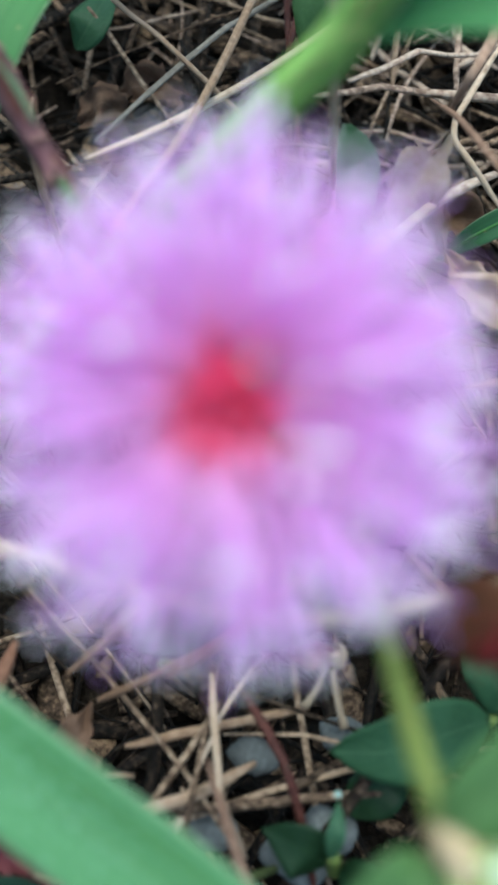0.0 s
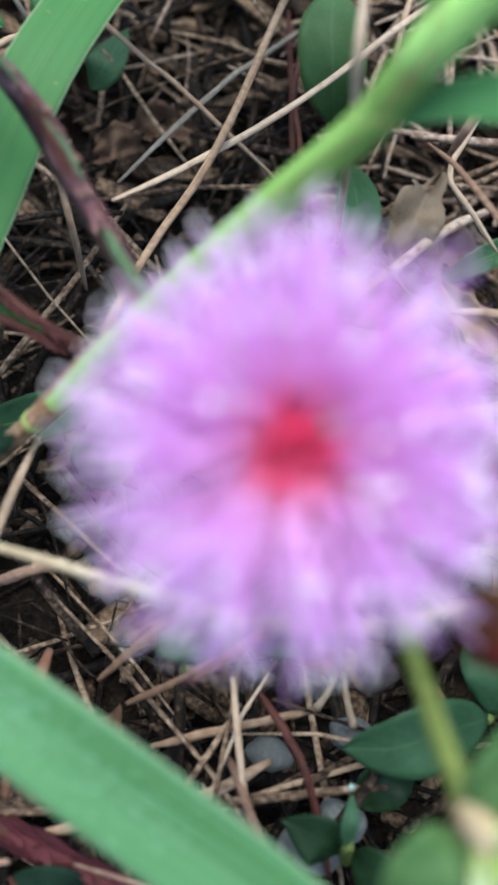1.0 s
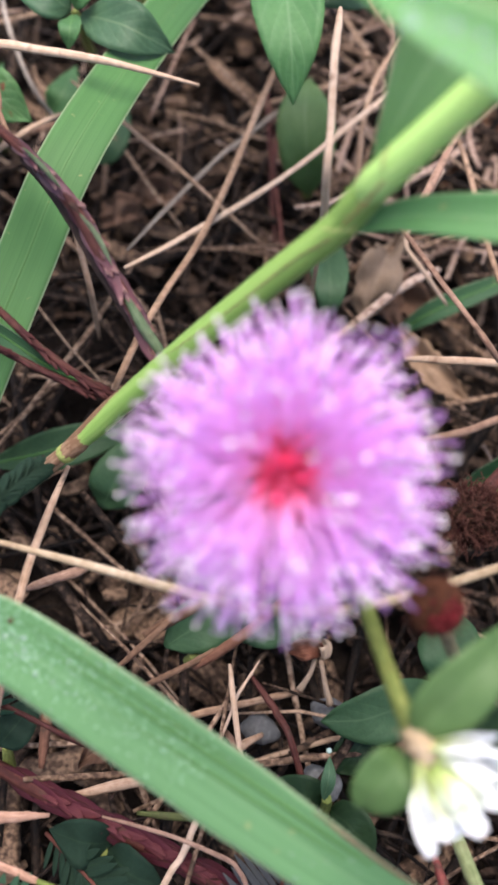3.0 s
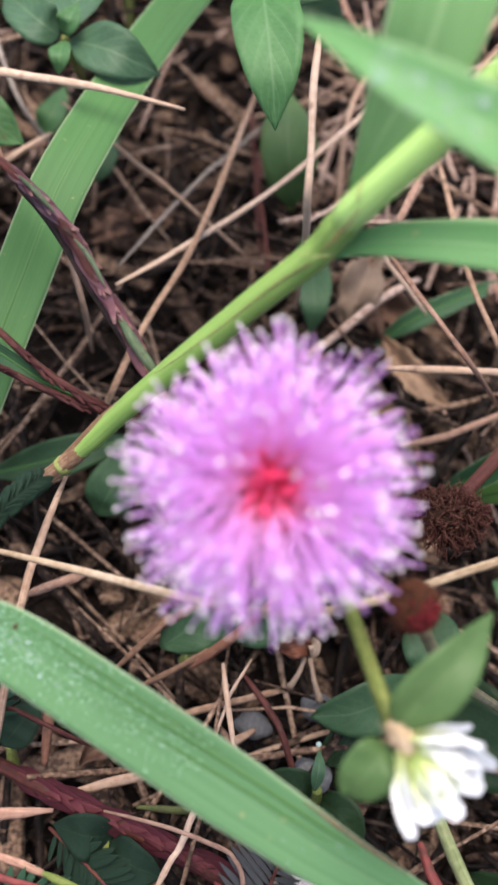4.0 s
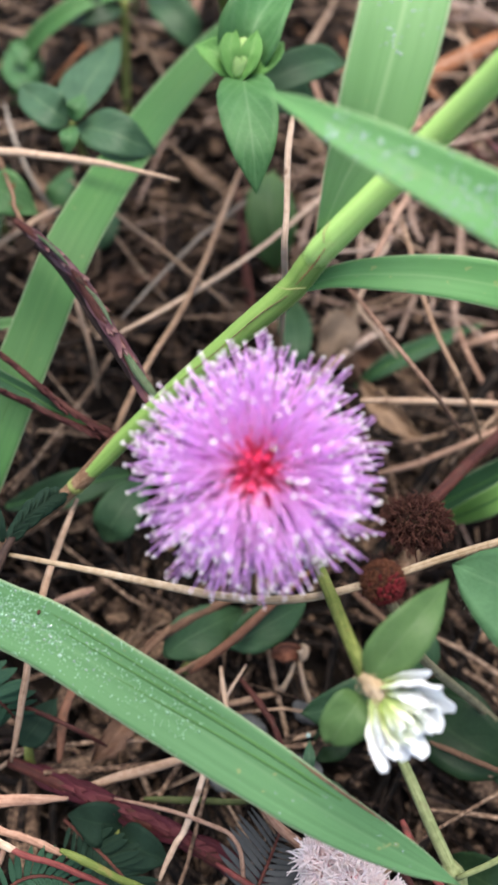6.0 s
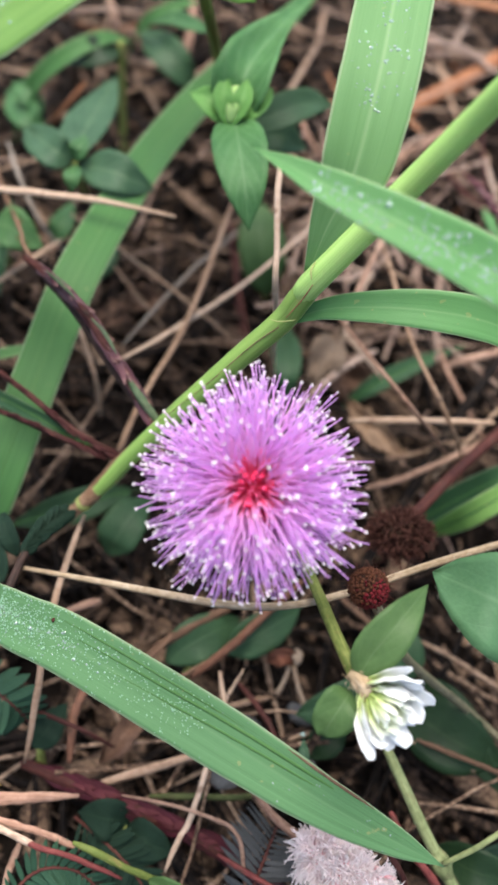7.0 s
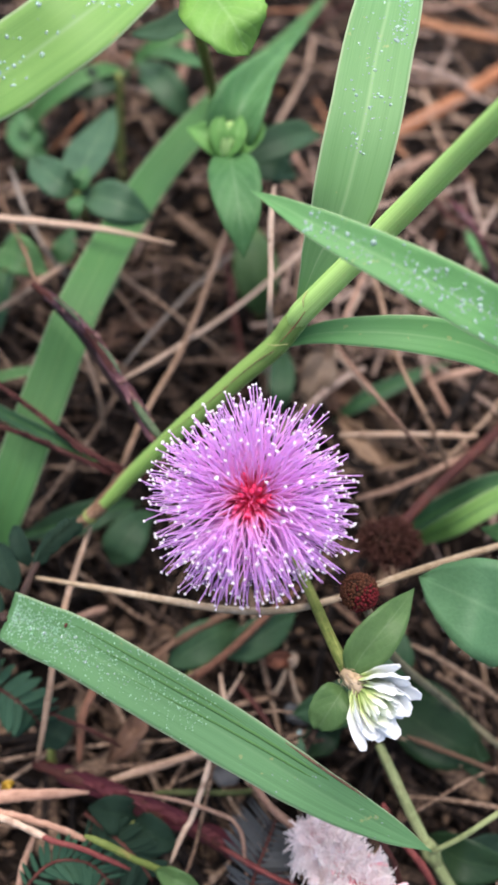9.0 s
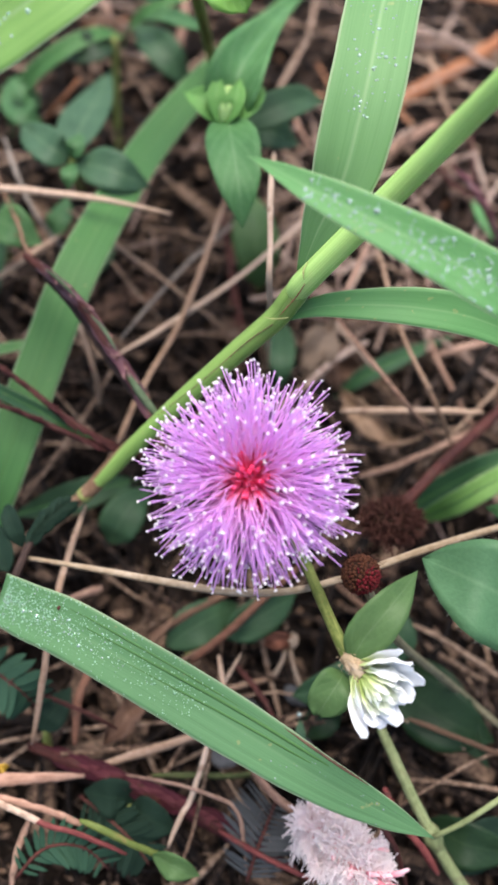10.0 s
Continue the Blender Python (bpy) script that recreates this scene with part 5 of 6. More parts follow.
# ---- dark red grass spikes ----
def spike(points, count, size, material, label, stalk_material=RED_STEM, rows=2, seed=1, slim=0.38, core=0.0004, splay=0.07):
    t = thing("grass_spike", min(points, key=lambda q: q[2]), label, "grass spike", "grass spikes")
    part("axis", tube(new_bm(), points, [core, core * 1.1, core * 0.8], 24, 8, rough=0.1), stalk_material, t)
    way = [(0, 0.03 * size * math.sin(math.pi * f), size * f) for f in (0, 0.33, 0.66, 1)]
    me = mesh_of("spikelet", strip(new_bm(), way, size * slim, [0.7, 1.0, 1.0, 0.92, 0.76, 0.5, 0.06], Vector((0, 1, 0)), 10, 6, 0.85, 0.00012, 0.0, 0.0, 1), material)
    rng = random.Random(seed)
    fr = frames_along(smooth(points, 60), TO_CAMERA)
    for i in range(count):
        p, tt, s, nn = fr[min(59, 2 + int(56 * i / count))]
        k = i % rows
        out = (s * (-0.75, 0.75, 0.0)[k] + nn * (0.6, 0.6, 1.0)[k]).normalized()
        d = (-tt + out * splay + Vector([rng.gauss(0, 0.4 * splay) for _ in range(3)])).normalized()
        m = Matrix((d.cross(out).normalized(), -(out - d * out.dot(d)).normalized(), d)).transposed().to_4x4()
        m.translation = p + out * core * 0.5
        q = rng.uniform(0.85, 1.15)
        piece("spikelet", me, t, m @ Matrix.Diagonal((q, q, q, 1)))
    return t


purple = spike([(-0.0134, 0.0170, 0.0360), (-0.0151, 0.0189, 0.0370), (-0.0181, 0.0218, 0.0385), (-0.0220, 0.0261, 0.0395), (-0.0264, 0.0293, 0.0405), (-0.0308, 0.0335, 0.0390)], 36, 0.0052, SPIKE, "purple-brown grass spike of long overlapping scales", rows=3, slim=0.27, core=0.0006, splay=0.035)
part("stalk", tube(new_bm(), [(-0.0104, 0.0150, 0.0335), (-0.0114, 0.0153, 0.0355), (-0.0133, 0.0167, 0.0368), (-0.0150, 0.0186, 0.0373)], [0.00042, 0.00046, 0.0005, 0.0003], 14, 10, rough=0.06), SPIKE_STALK, purple, "grey-green stalk of the spike")
for run in ([(-0.0204, 0.0236, 0.0412), (-0.0185, 0.0221, 0.0406), (-0.0167, 0.0202, 0.0394)], [(-0.0271, 0.0294, 0.0416), (-0.0249, 0.0276, 0.0418), (-0.0227, 0.0260, 0.0412)]):
    part("scale", strip(new_bm(), run, 0.0005, [0.3, 0.8, 1.0, 0.8, 0.1], None, 12, 4, -0.5, 0.0001, 0.05, 0.05, 2), SPIKE_STALK, purple, "grey-green pointed scale")
part("scale", strip(new_bm(), [(-0.0224, 0.0256, 0.0412), (-0.0214, 0.0245, 0.0414), (-0.0204, 0.0237, 0.0410)], 0.0008, [0.4, 0.9, 1.0, 0.7, 0.1], None, 10, 4, -0.5, 0.0001, 0.05, 0.05, 2), RED_STEM, purple, "reddish pointed scale")
part("strand", tube(new_bm(), [(-0.0278, 0.0307, 0.0388), (-0.0235, 0.0272, 0.0380), (-0.0189, 0.0222, 0.0368), (-0.0137, 0.0172, 0.0345)], [0.0003, 0.0004, 0.0004, 0.0003], 20, 6, rough=0.1), DARK_STEM, purple, "dark thin strand under the spike")
straw([(-0.0293, 0.0322, 0.0395), (-0.0315, 0.0359, 0.0380), (-0.0363, 0.0470, 0.0320), (-0.0540, 0.0870, 0.0080)], 0.00070, STRAW_BROWN, "dark grey-brown thin stalk of a grass spike", name="stalk", category="stalk", group="")
spike([(-0.0158, 0.0146, 0.0280), (-0.0190, 0.0148, 0.0295), (-0.0233, 0.0165, 0.0305), (-0.0271, 0.0188, 0.0310), (-0.0326, 0.0227, 0.0300), (-0.0410, 0.0312, 0.0240)], 30, 0.0045, SPIKE_DARK, "dark brown narrow smooth grass spike", seed=2, slim=0.11, core=0.00036, splay=0.004)
spike([(-0.0159, 0.0146, 0.0276), (-0.0196, 0.0140, 0.0290), (-0.0240, 0.0147, 0.0300), (-0.0294, 0.0163, 0.0300), (-0.0382, 0.0215, 0.0240)], 30, 0.0045, SPIKE_DARK, "dark reddish-brown narrow grass spike beside another", seed=3, slim=0.11, core=0.00034, splay=0.004)
plain_blade([(-0.0166, 0.0152, 0.0270), (-0.0213, 0.0154, 0.0284), (-0.0265, 0.0174, 0.0290), (-0.0400, 0.0268, 0.0220)], 0.0018, [0.1, 0.6, 1.0, 1.0, 1.0, 0.9], GRASS_SHADED, "thin dark green blade between two spikes", 0.3, 49)
spike([(0.0077, -0.0242, 0.0040), (0.0009, -0.0222, 0.0060), (-0.0065, -0.0204, 0.0070), (-0.0140, -0.0185, 0.0060), (-0.0211, -0.0162, 0.0030)], 34, 0.0075, SPIKE_WINE, "wine-red smooth grass spike lying low", rows=3, seed=4, slim=0.3, core=0.0009, splay=0.03)
spike([(0.0377, 0.0718, 0.0200), (0.0338, 0.0714, 0.0260), (0.0297, 0.0729, 0.0300), (0.0270, 0.0765, 0.0300)], 12, 0.0032, SPIKE, "short reddish-green grass spike at the side", seed=5)


# ---- mimosa leaves ----
def pinnate(points, pairs, length, width, label, material=LEAFLET_SHADED, spread=1.05, seed=1, name="mimosa_leaf"):
    t = thing(name, min(points, key=lambda q: q[2]), label, "leaf", "mimosa leaves")
    part("rachis", tube(new_bm(), points, [0.00022, 0.0002, 0.00012], 18, 6), RED_STEM, t)
    bm = strip(new_bm(), [(0, 0, 0), (0, 0, length * 0.5), (0, 0, length)], width, [0.5, 0.95, 1.0, 0.95, 0.75, 0.1], Vector((0, 1, 0)), 8, 4, 0.15, 0.00008)
    me = mesh_of("leaflet", bm, material)
    rng = random.Random(seed)
    fr = frames_along(smooth(points, 60), TO_CAMERA)
    for i in range(pairs):
        p, tt, s, nn = fr[4 + int(55 * i / pairs)]
        for k in (-1, 1):
            d = (tt * math.cos(spread) + s * k * math.sin(spread) + nn * rng.gauss(0.05, 0.12)).normalized()
            m = Matrix((d.cross(nn).normalized(), (nn - d * nn.dot(d)).normalized(), d)).transposed().to_4x4()
            m.translation = p
            q = (0.65 + 0.5 * math.sin(math.pi * (i + 0.7) / (pairs + 0.6))) * rng.uniform(0.92, 1.08)
            piece("leaflet", me, t, m @ Matrix.Diagonal((q, q, q, 1)))
    return t




def folded_leaf():
    """A mimosa leaf shut along its rachis, and the leaflets beside it."""
    t = thing("mimosa_leaf", (-0.0267, -0.0109, 0.0200), "dark green folded mimosa leaf with ragged edge and open leaflets", "leaf", "mimosa leaves")
    part("rachis", tube(new_bm(), [(-0.0267, -0.0109, 0.0200), (-0.0244, -0.0081, 0.0260), (-0.0236, -0.0048, 0.0272), (-0.0230, -0.0010, 0.0278), (-0.0214, 0.0050, 0.0275), (-0.0202, 0.0075, 0.0258)], [0.0006, 0.00058, 0.0005, 0.0003, 0.0002], 24, 8, rough=0.12), DARK_STEM, t, "dark brown stalk")
    run = [(-0.0234, -0.0012, 0.0276), (-0.0222, 0.0011, 0.0284), (-0.0209, 0.0034, 0.0284), (-0.0194, 0.0064, 0.0272)]
    fr = frames_along(smooth(run, 30), TO_CAMERA)
    rng = random.Random(71)
    leaflet = mesh_of("leaflet", strip(new_bm(), [(0, 0, 0), (0, 0.0001, 0.0014), (0, 0, 0.0028)], 0.0013, [0.5, 0.95, 1.0, 0.95, 0.8, 0.2], Vector((0, 1, 0)), 8, 4, 0.2, 0.0001, 0.1, 0.1, 2), LEAFLET_SHADED)
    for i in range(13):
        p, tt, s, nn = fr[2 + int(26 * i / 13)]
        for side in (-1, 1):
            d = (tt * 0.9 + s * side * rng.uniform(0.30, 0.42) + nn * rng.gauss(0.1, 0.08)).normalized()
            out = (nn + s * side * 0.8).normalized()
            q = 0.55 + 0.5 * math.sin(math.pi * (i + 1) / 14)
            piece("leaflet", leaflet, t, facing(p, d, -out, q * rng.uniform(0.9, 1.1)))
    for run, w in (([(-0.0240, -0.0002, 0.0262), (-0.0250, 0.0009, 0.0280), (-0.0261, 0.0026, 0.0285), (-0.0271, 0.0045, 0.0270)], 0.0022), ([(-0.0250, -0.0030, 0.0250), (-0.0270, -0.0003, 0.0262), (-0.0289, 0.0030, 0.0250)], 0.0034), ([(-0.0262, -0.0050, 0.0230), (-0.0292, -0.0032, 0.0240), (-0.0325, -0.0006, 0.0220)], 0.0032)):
        leaf(t, run, w, LEAFLET_SHADED, ROUND, "leaflet", "dark green oval leaflet", fold=0.25, seed=73)


folded_leaf()
pinnate([(-0.0315, -0.0081, 0.0100), (-0.0269, -0.0105, 0.0130), (-0.0228, -0.0124, 0.0130), (-0.0205, -0.0132, 0.0090)], 10, 0.0038, 0.0012, "bluish-green feathery mimosa leaf", LEAFLET_GREEN, seed=3)
pinnate([(-0.0185, -0.0322, 0.0070), (-0.0163, -0.0296, 0.0095), (-0.0138, -0.0286, 0.0105), (-0.0109, -0.0286, 0.0095), (-0.0083, -0.0299, 0.0070)], 15, 0.0030, 0.0007, "green feathery mimosa leaf", LEAFLET_GREEN, seed=4)
pinnate([(0.0080, -0.0290, 0.0060), (0.0085, -0.0262, 0.0080), (0.0095, -0.0228, 0.0080), (0.0105, -0.0195, 0.0060)], 14, 0.0050, 0.0006, "grey dried feathery mimosa leaf", LEAFLET_GREY, 1.2, seed=7)
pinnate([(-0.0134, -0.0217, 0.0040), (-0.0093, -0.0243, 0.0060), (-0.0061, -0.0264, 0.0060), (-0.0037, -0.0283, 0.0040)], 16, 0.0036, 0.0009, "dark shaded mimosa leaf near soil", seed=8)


# ---- dry straws that can be told apart ----
straw([(-0.0231, -0.0019, 0.0270), (-0.0133, -0.0033, 0.0295), (-0.0046, -0.0048, 0.0320), (0.0029, -0.0054, 0.0340), (0.0097, -0.0038, 0.0345), (0.0171, 0.0001, 0.0350), (0.0249, 0.0041, 0.0355), (0.0309, 0.0067, 0.0360), (0.0454, 0.0173, 0.0280)], 0.00105, STRAW_YELLOW, "long bowed pale yellowish straw passing under the flower", 0.6, 0.12)
straw([(-0.0478, 0.0543, 0.0300), (-0.0405, 0.0509, 0.0335), (-0.0335, 0.0498, 0.0350), (-0.0263, 0.0492, 0.0360), (-0.0145, 0.0479, 0.0366)], 0.00118, STRAW_PALE, "pale straw with a slanted cut tip", 0.7, 0.15, taper=[1, 1.05, 1.05, 1.0, 0.35])
straw([(-0.0070, 0.0827, 0.0220), (-0.0086, 0.0647, 0.0230), (-0.0114, 0.0443, 0.0210), (-0.0151, 0.0306, 0.0200), (-0.0172, 0.0220, 0.0170), (-0.0196, 0.0236, 0.0060)], 0.00101, STRAW, "long tan straw leaning across litter", 0.7, 0.15)
straw([(0.0114, 0.0851, 0.0140), (0.0051, 0.0678, 0.0220), (-0.0022, 0.0554, 0.0220), (-0.0114, 0.0449, 0.0200), (-0.0189, 0.0333, 0.0230)], 0.00092, STRAW_PALE, "pale straw crossing another", 0.7, 0.15)
straw([(-0.0065, 0.0784, 0.0100), (-0.0103, 0.0652, 0.0150), (-0.0136, 0.0569, 0.0170), (-0.0200, 0.0390, 0.0190)], 0.00084, STRAW_GREY, "weathered grey straw lying in litter", 0.7, 0.2)
straw([(-0.0331, 0.0632, 0.0200), (-0.0245, 0.0566, 0.0210), (-0.0153, 0.0527, 0.0180), (-0.0053, 0.0521, 0.0100)], 0.00067, STRAW, "thin straw running into litter", 0.8, 0.2)
straw([(-0.0018, 0.0546, 0.0440), (-0.0017, 0.0425, 0.0500), (-0.0009, 0.0333, 0.0490), (0.0001, 0.0275, 0.0450), (0.0025, 0.0450, 0.0100)], 0.00088, STRAW_PALE, "upright pale straw lying in litter", 0.7, 0.15)
straw([(0.0077, 0.0836, 0.0210), (0.0050, 0.0745, 0.0200), (0.0047, 0.0662, 0.0180), (0.0059, 0.0606, 0.0120)], 0.00092, STRAW, "curved tan straw lying in litter", 0.7, 0.2)
straw([(0.0127, 0.0291, 0.0230), (0.0222, 0.0303, 0.0240), (0.0326, 0.0320, 0.0240)], 0.00109, STRAW_PALE, "straight pale straw cut square", 0.7, 0.1)
straw([(0.0149, 0.0582, 0.0230), (0.0130, 0.0529, 0.0220), (0.0116, 0.0475, 0.0210), (0.0143, 0.0455, 0.0190), (0.0187, 0.0442, 0.0150)], 0.00076, STRAW_PALE, "sharply kinked pale straw", 0.7, 0.15)
straw([(0.0107, 0.0465, 0.0240), (0.0115, 0.0459, 0.0300), (0.0159, 0.0623, 0.0280), (0.0222, 0.0837, 0.0220), (0.0303, 0.1085, 0.0120)], 0.00109, STRAW_PINK, "pinkish straw behind the stem", 0.6, 0.2)
straw([(0.0156, 0.0769, 0.0160), (0.0167, 0.0575, 0.0260), (0.0190, 0.0400, 0.0300), (0.0256, 0.0299, 0.0260), (0.0335, 0.0352, 0.0080)], 0.00084, STRAW, "tan straw slanting through litter", 0.7, 0.2)
straw([(0.0095, 0.0542, 0.0180), (0.0110, 0.0397, 0.0290), (0.0156, 0.0303, 0.0320), (0.0199, 0.0248, 0.0320), (0.0302, 0.0355, 0.0100)], 0.00076, STRAW_PINK, "pinkish straw below a blade", 0.7, 0.2)
straw([(-0.0018, 0.1075, 0.0180), (0.0026, 0.0953, 0.0180), (0.0072, 0.0931, 0.0140)], 0.00101, STRAW_PINK, "short pinkish straw piece", 0.6, 0.2)
straw([(0.0190, 0.1143, 0.0100), (0.0231, 0.1192, 0.0120), (0.0339, 0.1321, 0.0120), (0.0419, 0.1436, 0.0115), (0.0547, 0.1646, 0.0080)], 0.0042, STRAW_ORANGE, "broad orange-brown dead stem", 0.5, 0.25)
straw([(0.0214, 0.1712, 0.0100), (0.0304, 0.1632, 0.0120), (0.0411, 0.1620, 0.0120), (0.0550, 0.1692, 0.0080)], 0.0024, STRAW_ORANGE, "orange-brown dead stem lying in litter", 0.6, 0.25)
straw([(0.0081, 0.0884, 0.0070), (0.0158, 0.0973, 0.0110), (0.0247, 0.1084, 0.0110), (0.0355, 0.1242, 0.0070)], 0.00269, STRAW_PINK, "broad pinkish dead sheath", 0.4, 0.3)
straw([(0.0210, 0.1406, 0.0090), (0.0317, 0.1304, 0.0120), (0.0475, 0.1220, 0.0080)], 0.00101, STRAW, "straw among dead stems", 0.7, 0.2)
straw([(0.0272, 0.1476, 0.0100), (0.0313, 0.1168, 0.0130), (0.0394, 0.1092, 0.0090)], 0.00101, STRAW, "straw leaning on dead stems", 0.7, 0.2)
straw([(0.0214, 0.1686, 0.0110), (0.0347, 0.1717, 0.0130), (0.0512, 0.1927, 0.0090)], 0.00134, STRAW_PINK, "pinkish straw far back", 0.7, 0.2)
straw([(-0.0124, 0.1305, 0.0080), (-0.0053, 0.1434, 0.0110), (0.0027, 0.1560, 0.0120), (0.0145, 0.1782, 0.0090)], 0.00076, RED_STEM, "purplish thin stem far back", 0.8, 0.2)
straw([(-0.0036, 0.1109, 0.0120), (-0.0002, 0.1227, 0.0140), (0.0021, 0.1371, 0.0120), (0.0026, 0.1580, 0.0080)], 0.00118, STRAW, "tan straw behind a herb", 0.7, 0.2)
straw([(-0.0250, 0.1228, 0.0080), (-0.0240, 0.1263, 0.0140), (-0.0249, 0.1358, 0.0160), (-0.0297, 0.1558, 0.0120)], 0.00218, STRAW_PINK, "pale pinkish dead sheath standing", 0.4, 0.3)
straw([(-0.0400, 0.1280, 0.0060), (-0.0390, 0.1262, 0.0140), (-0.0411, 0.1309, 0.0160), (-0.0466, 0.1456, 0.0120)], 0.00168, STRAW_PINK, "pinkish dead stem among herbs", 0.5, 0.3)
straw([(-0.0455, 0.0971, 0.0100), (-0.0416, 0.0960, 0.0160), (-0.0392, 0.1001, 0.0180)], 0.00118, STRAW_ORANGE, "short orange straw leaning on leaves", 0.7, 0.2)
straw([(-0.0065, 0.0784, 0.0100), (-0.0059, 0.0647, 0.0120), (-0.0034, 0.0563, 0.0100), (-0.0005, 0.0477, 0.0060)], 0.00084, RED_STEM, "dark red upright stem in shade", 0.9, 0.15)
straw([(-0.0093, 0.0817, 0.0090), (-0.0064, 0.0667, 0.0100), (-0.0035, 0.0549, 0.0070)], 0.00092, RED_STEM, "reddish-brown stem in shade", 0.9, 0.15)
straw([(-0.0189, 0.0099, 0.0200), (-0.0194, 0.0013, 0.0210), (-0.0196, -0.0067, 0.0200), (-0.0195, -0.0123, 0.0160), (-0.0202, -0.0175, 0.0080)], 0.00101, STRAW, "tan straw standing behind a grass blade", 0.7, 0.15)
straw([(0.0011, -0.0142, 0.0120), (0.0007, -0.0178, 0.0110), (-0.0001, -0.0217, 0.0090), (-0.0009, -0.0234, 0.0085), (-0.0018, -0.0265, 0.0060)], 0.00084, STRAW_PALE, "whitish thin twisted straw", 0.6, 0.35)
straw([(0.0040, -0.0018, 0.0080), (0.0024, -0.0058, 0.0085), (0.0018, -0.0089, 0.0080), (0.0009, -0.0131, 0.0060)], 0.00042, STRAW_PALE, "thin pale zigzag straw", 0.7, 0.3)
straw([(0.0009, -0.0034, 0.0100), (0.0021, -0.0076, 0.0105), (0.0038, -0.0124, 0.0100), (0.0065, -0.0155, 0.0060)], 0.00076, STRAW_PALE, "pale bent straw stalk", 0.8, 0.15)
straw([(0.0034, -0.0036, 0.0080), (0.0063, -0.0068, 0.0090), (0.0087, -0.0100, 0.0090), (0.0122, -0.0166, 0.0050)], 0.00092, RED_STEM, "knotty reddish-brown stem lying in litter", 0.9, 0.3)
straw([(-0.0047, -0.0093, 0.0040), (0.0017, -0.0067, 0.0060), (0.0093, -0.0032, 0.0050)], 0.00101, STRAW, "thick tan straw on the soil", 0.7, 0.2)
straw([(-0.0241, -0.0235, 0.0120), (-0.0190, -0.0225, 0.0125), (-0.0129, -0.0207, 0.0100)], 0.00185, STRAW_ROSY, "thick pinkish straw stump", 0.5, 0.25, taper=[1.1, 1.1, 0.95, 0.8, 0.3])
straw([(-0.0236, -0.0250, 0.0130), (-0.0195, -0.0254, 0.0135), (-0.0149, -0.0259, 0.0125), (-0.0115, -0.0265, 0.0110)], 0.00105, STRAW_ROSY, "pinkish straw lying across", 0.7, 0.4)
straw([(-0.0234, -0.0254, 0.0135), (-0.0195, -0.0264, 0.0140), (-0.0157, -0.0274, 0.0135)], 0.00105, STRAW_PALE, "whitish straw end with a rosy edge", 0.7, 0.2)
straw([(-0.0175, -0.0269, 0.0137), (-0.0157, -0.0274, 0.0135), (-0.0118, -0.0277, 0.0125), (-0.0064, -0.0286, 0.0100)], 0.00085, CRIMSON, "rose-red thin stem lying in litter", 0.8, 0.2)
straw([(-0.0121, -0.0264, 0.0135), (-0.0093, -0.0271, 0.0135), (-0.0049, -0.0280, 0.0115), (0.0003, -0.0285, 0.0080)], 0.0011, HERB_STEM, "yellow-green stem fading to straw", 0.7, 0.2)
straw([(-0.0081, -0.0199, 0.0100), (-0.0011, -0.0205, 0.0110), (0.0039, -0.0215, 0.0110), (0.0053, -0.0223, 0.0110), (0.0063, -0.0237, 0.0100), (0.0080, -0.0282, 0.0050)], 0.0006, STRAW_PINK, "bent pinkish straw with a torn joint", 0.7, 0.3)
straw([(0.0038, -0.0242, 0.0080), (0.0094, -0.0266, 0.0090), (0.0158, -0.0283, 0.0080)], 0.00085, CRIMSON, "thin crimson stem lying in litter", 0.9, 0.2)
straw([(-0.0187, -0.0255, 0.0060), (-0.0189, -0.0298, 0.0080), (-0.0189, -0.0331, 0.0060)], 0.00101, STRAW_PINK, "short straw stub lying in litter", 0.7, 0.2)
straw([(-0.0084, -0.0017, 0.0080), (-0.0036, 0.0019, 0.0100), (0.0021, 0.0067, 0.0090)], 0.0015, STRAW_BROWN, "thick brown stem under the flower", 0.8, 0.25)
straw([(-0.0026, -0.0040, 0.0080), (0.0020, -0.0001, 0.0110), (0.0066, 0.0056, 0.0120), (0.0105, 0.0117, 0.0090)], 0.0014, STRAW_RUST, "reddish-brown twig under the flower", 0.9, 0.25)
straw([(-0.0103, -0.0056, 0.0080), (-0.0069, -0.0015, 0.0100), (-0.0048, 0.0023, 0.0090)], 0.0009, STRAW_BROWN, "brown straw in shade", 0.7, 0.25)
straw([(-0.0075, -0.0068, 0.0070), (-0.0040, -0.0047, 0.0090), (0.0005, -0.0006, 0.0080)], 0.00084, STRAW_BROWN, "brown twig on the soil", 0.8, 0.25)
straw([(0.0263, -0.0077, 0.0090), (0.0320, -0.0095, 0.0100), (0.0404, -0.0103, 0.0070)], 0.00084, STRAW_BROWN, "brown straw under leaves", 0.8, 0.2)
straw([(0.0147, 0.0106, 0.0090), (0.0195, 0.0065, 0.0100), (0.0246, 0.0031, 0.0090)], 0.00101, STRAW_BROWN, "brown straw by the bud", 0.8, 0.2)
straw([(0.0179, 0.0274, 0.0100), (0.0232, 0.0285, 0.0130), (0.0320, 0.0348, 0.0130), (0.0429, 0.0454, 0.0090)], 0.00109, STRAW_PINK, "pinkish straw behind the withered head", 0.7, 0.2)
straw([(0.0274, 0.0629, 0.0100), (0.0298, 0.0501, 0.0120), (0.0361, 0.0406, 0.0090)], 0.00101, STRAW_PINK, "pinkish straw beside dead leaves", 0.7, 0.2)
straw([(0.0296, 0.0538, 0.0090), (0.0346, 0.0548, 0.0120), (0.0463, 0.0632, 0.0080)], 0.00168, STRAW_PINK, "reddish dead stem lying in litter", 0.6, 0.25)
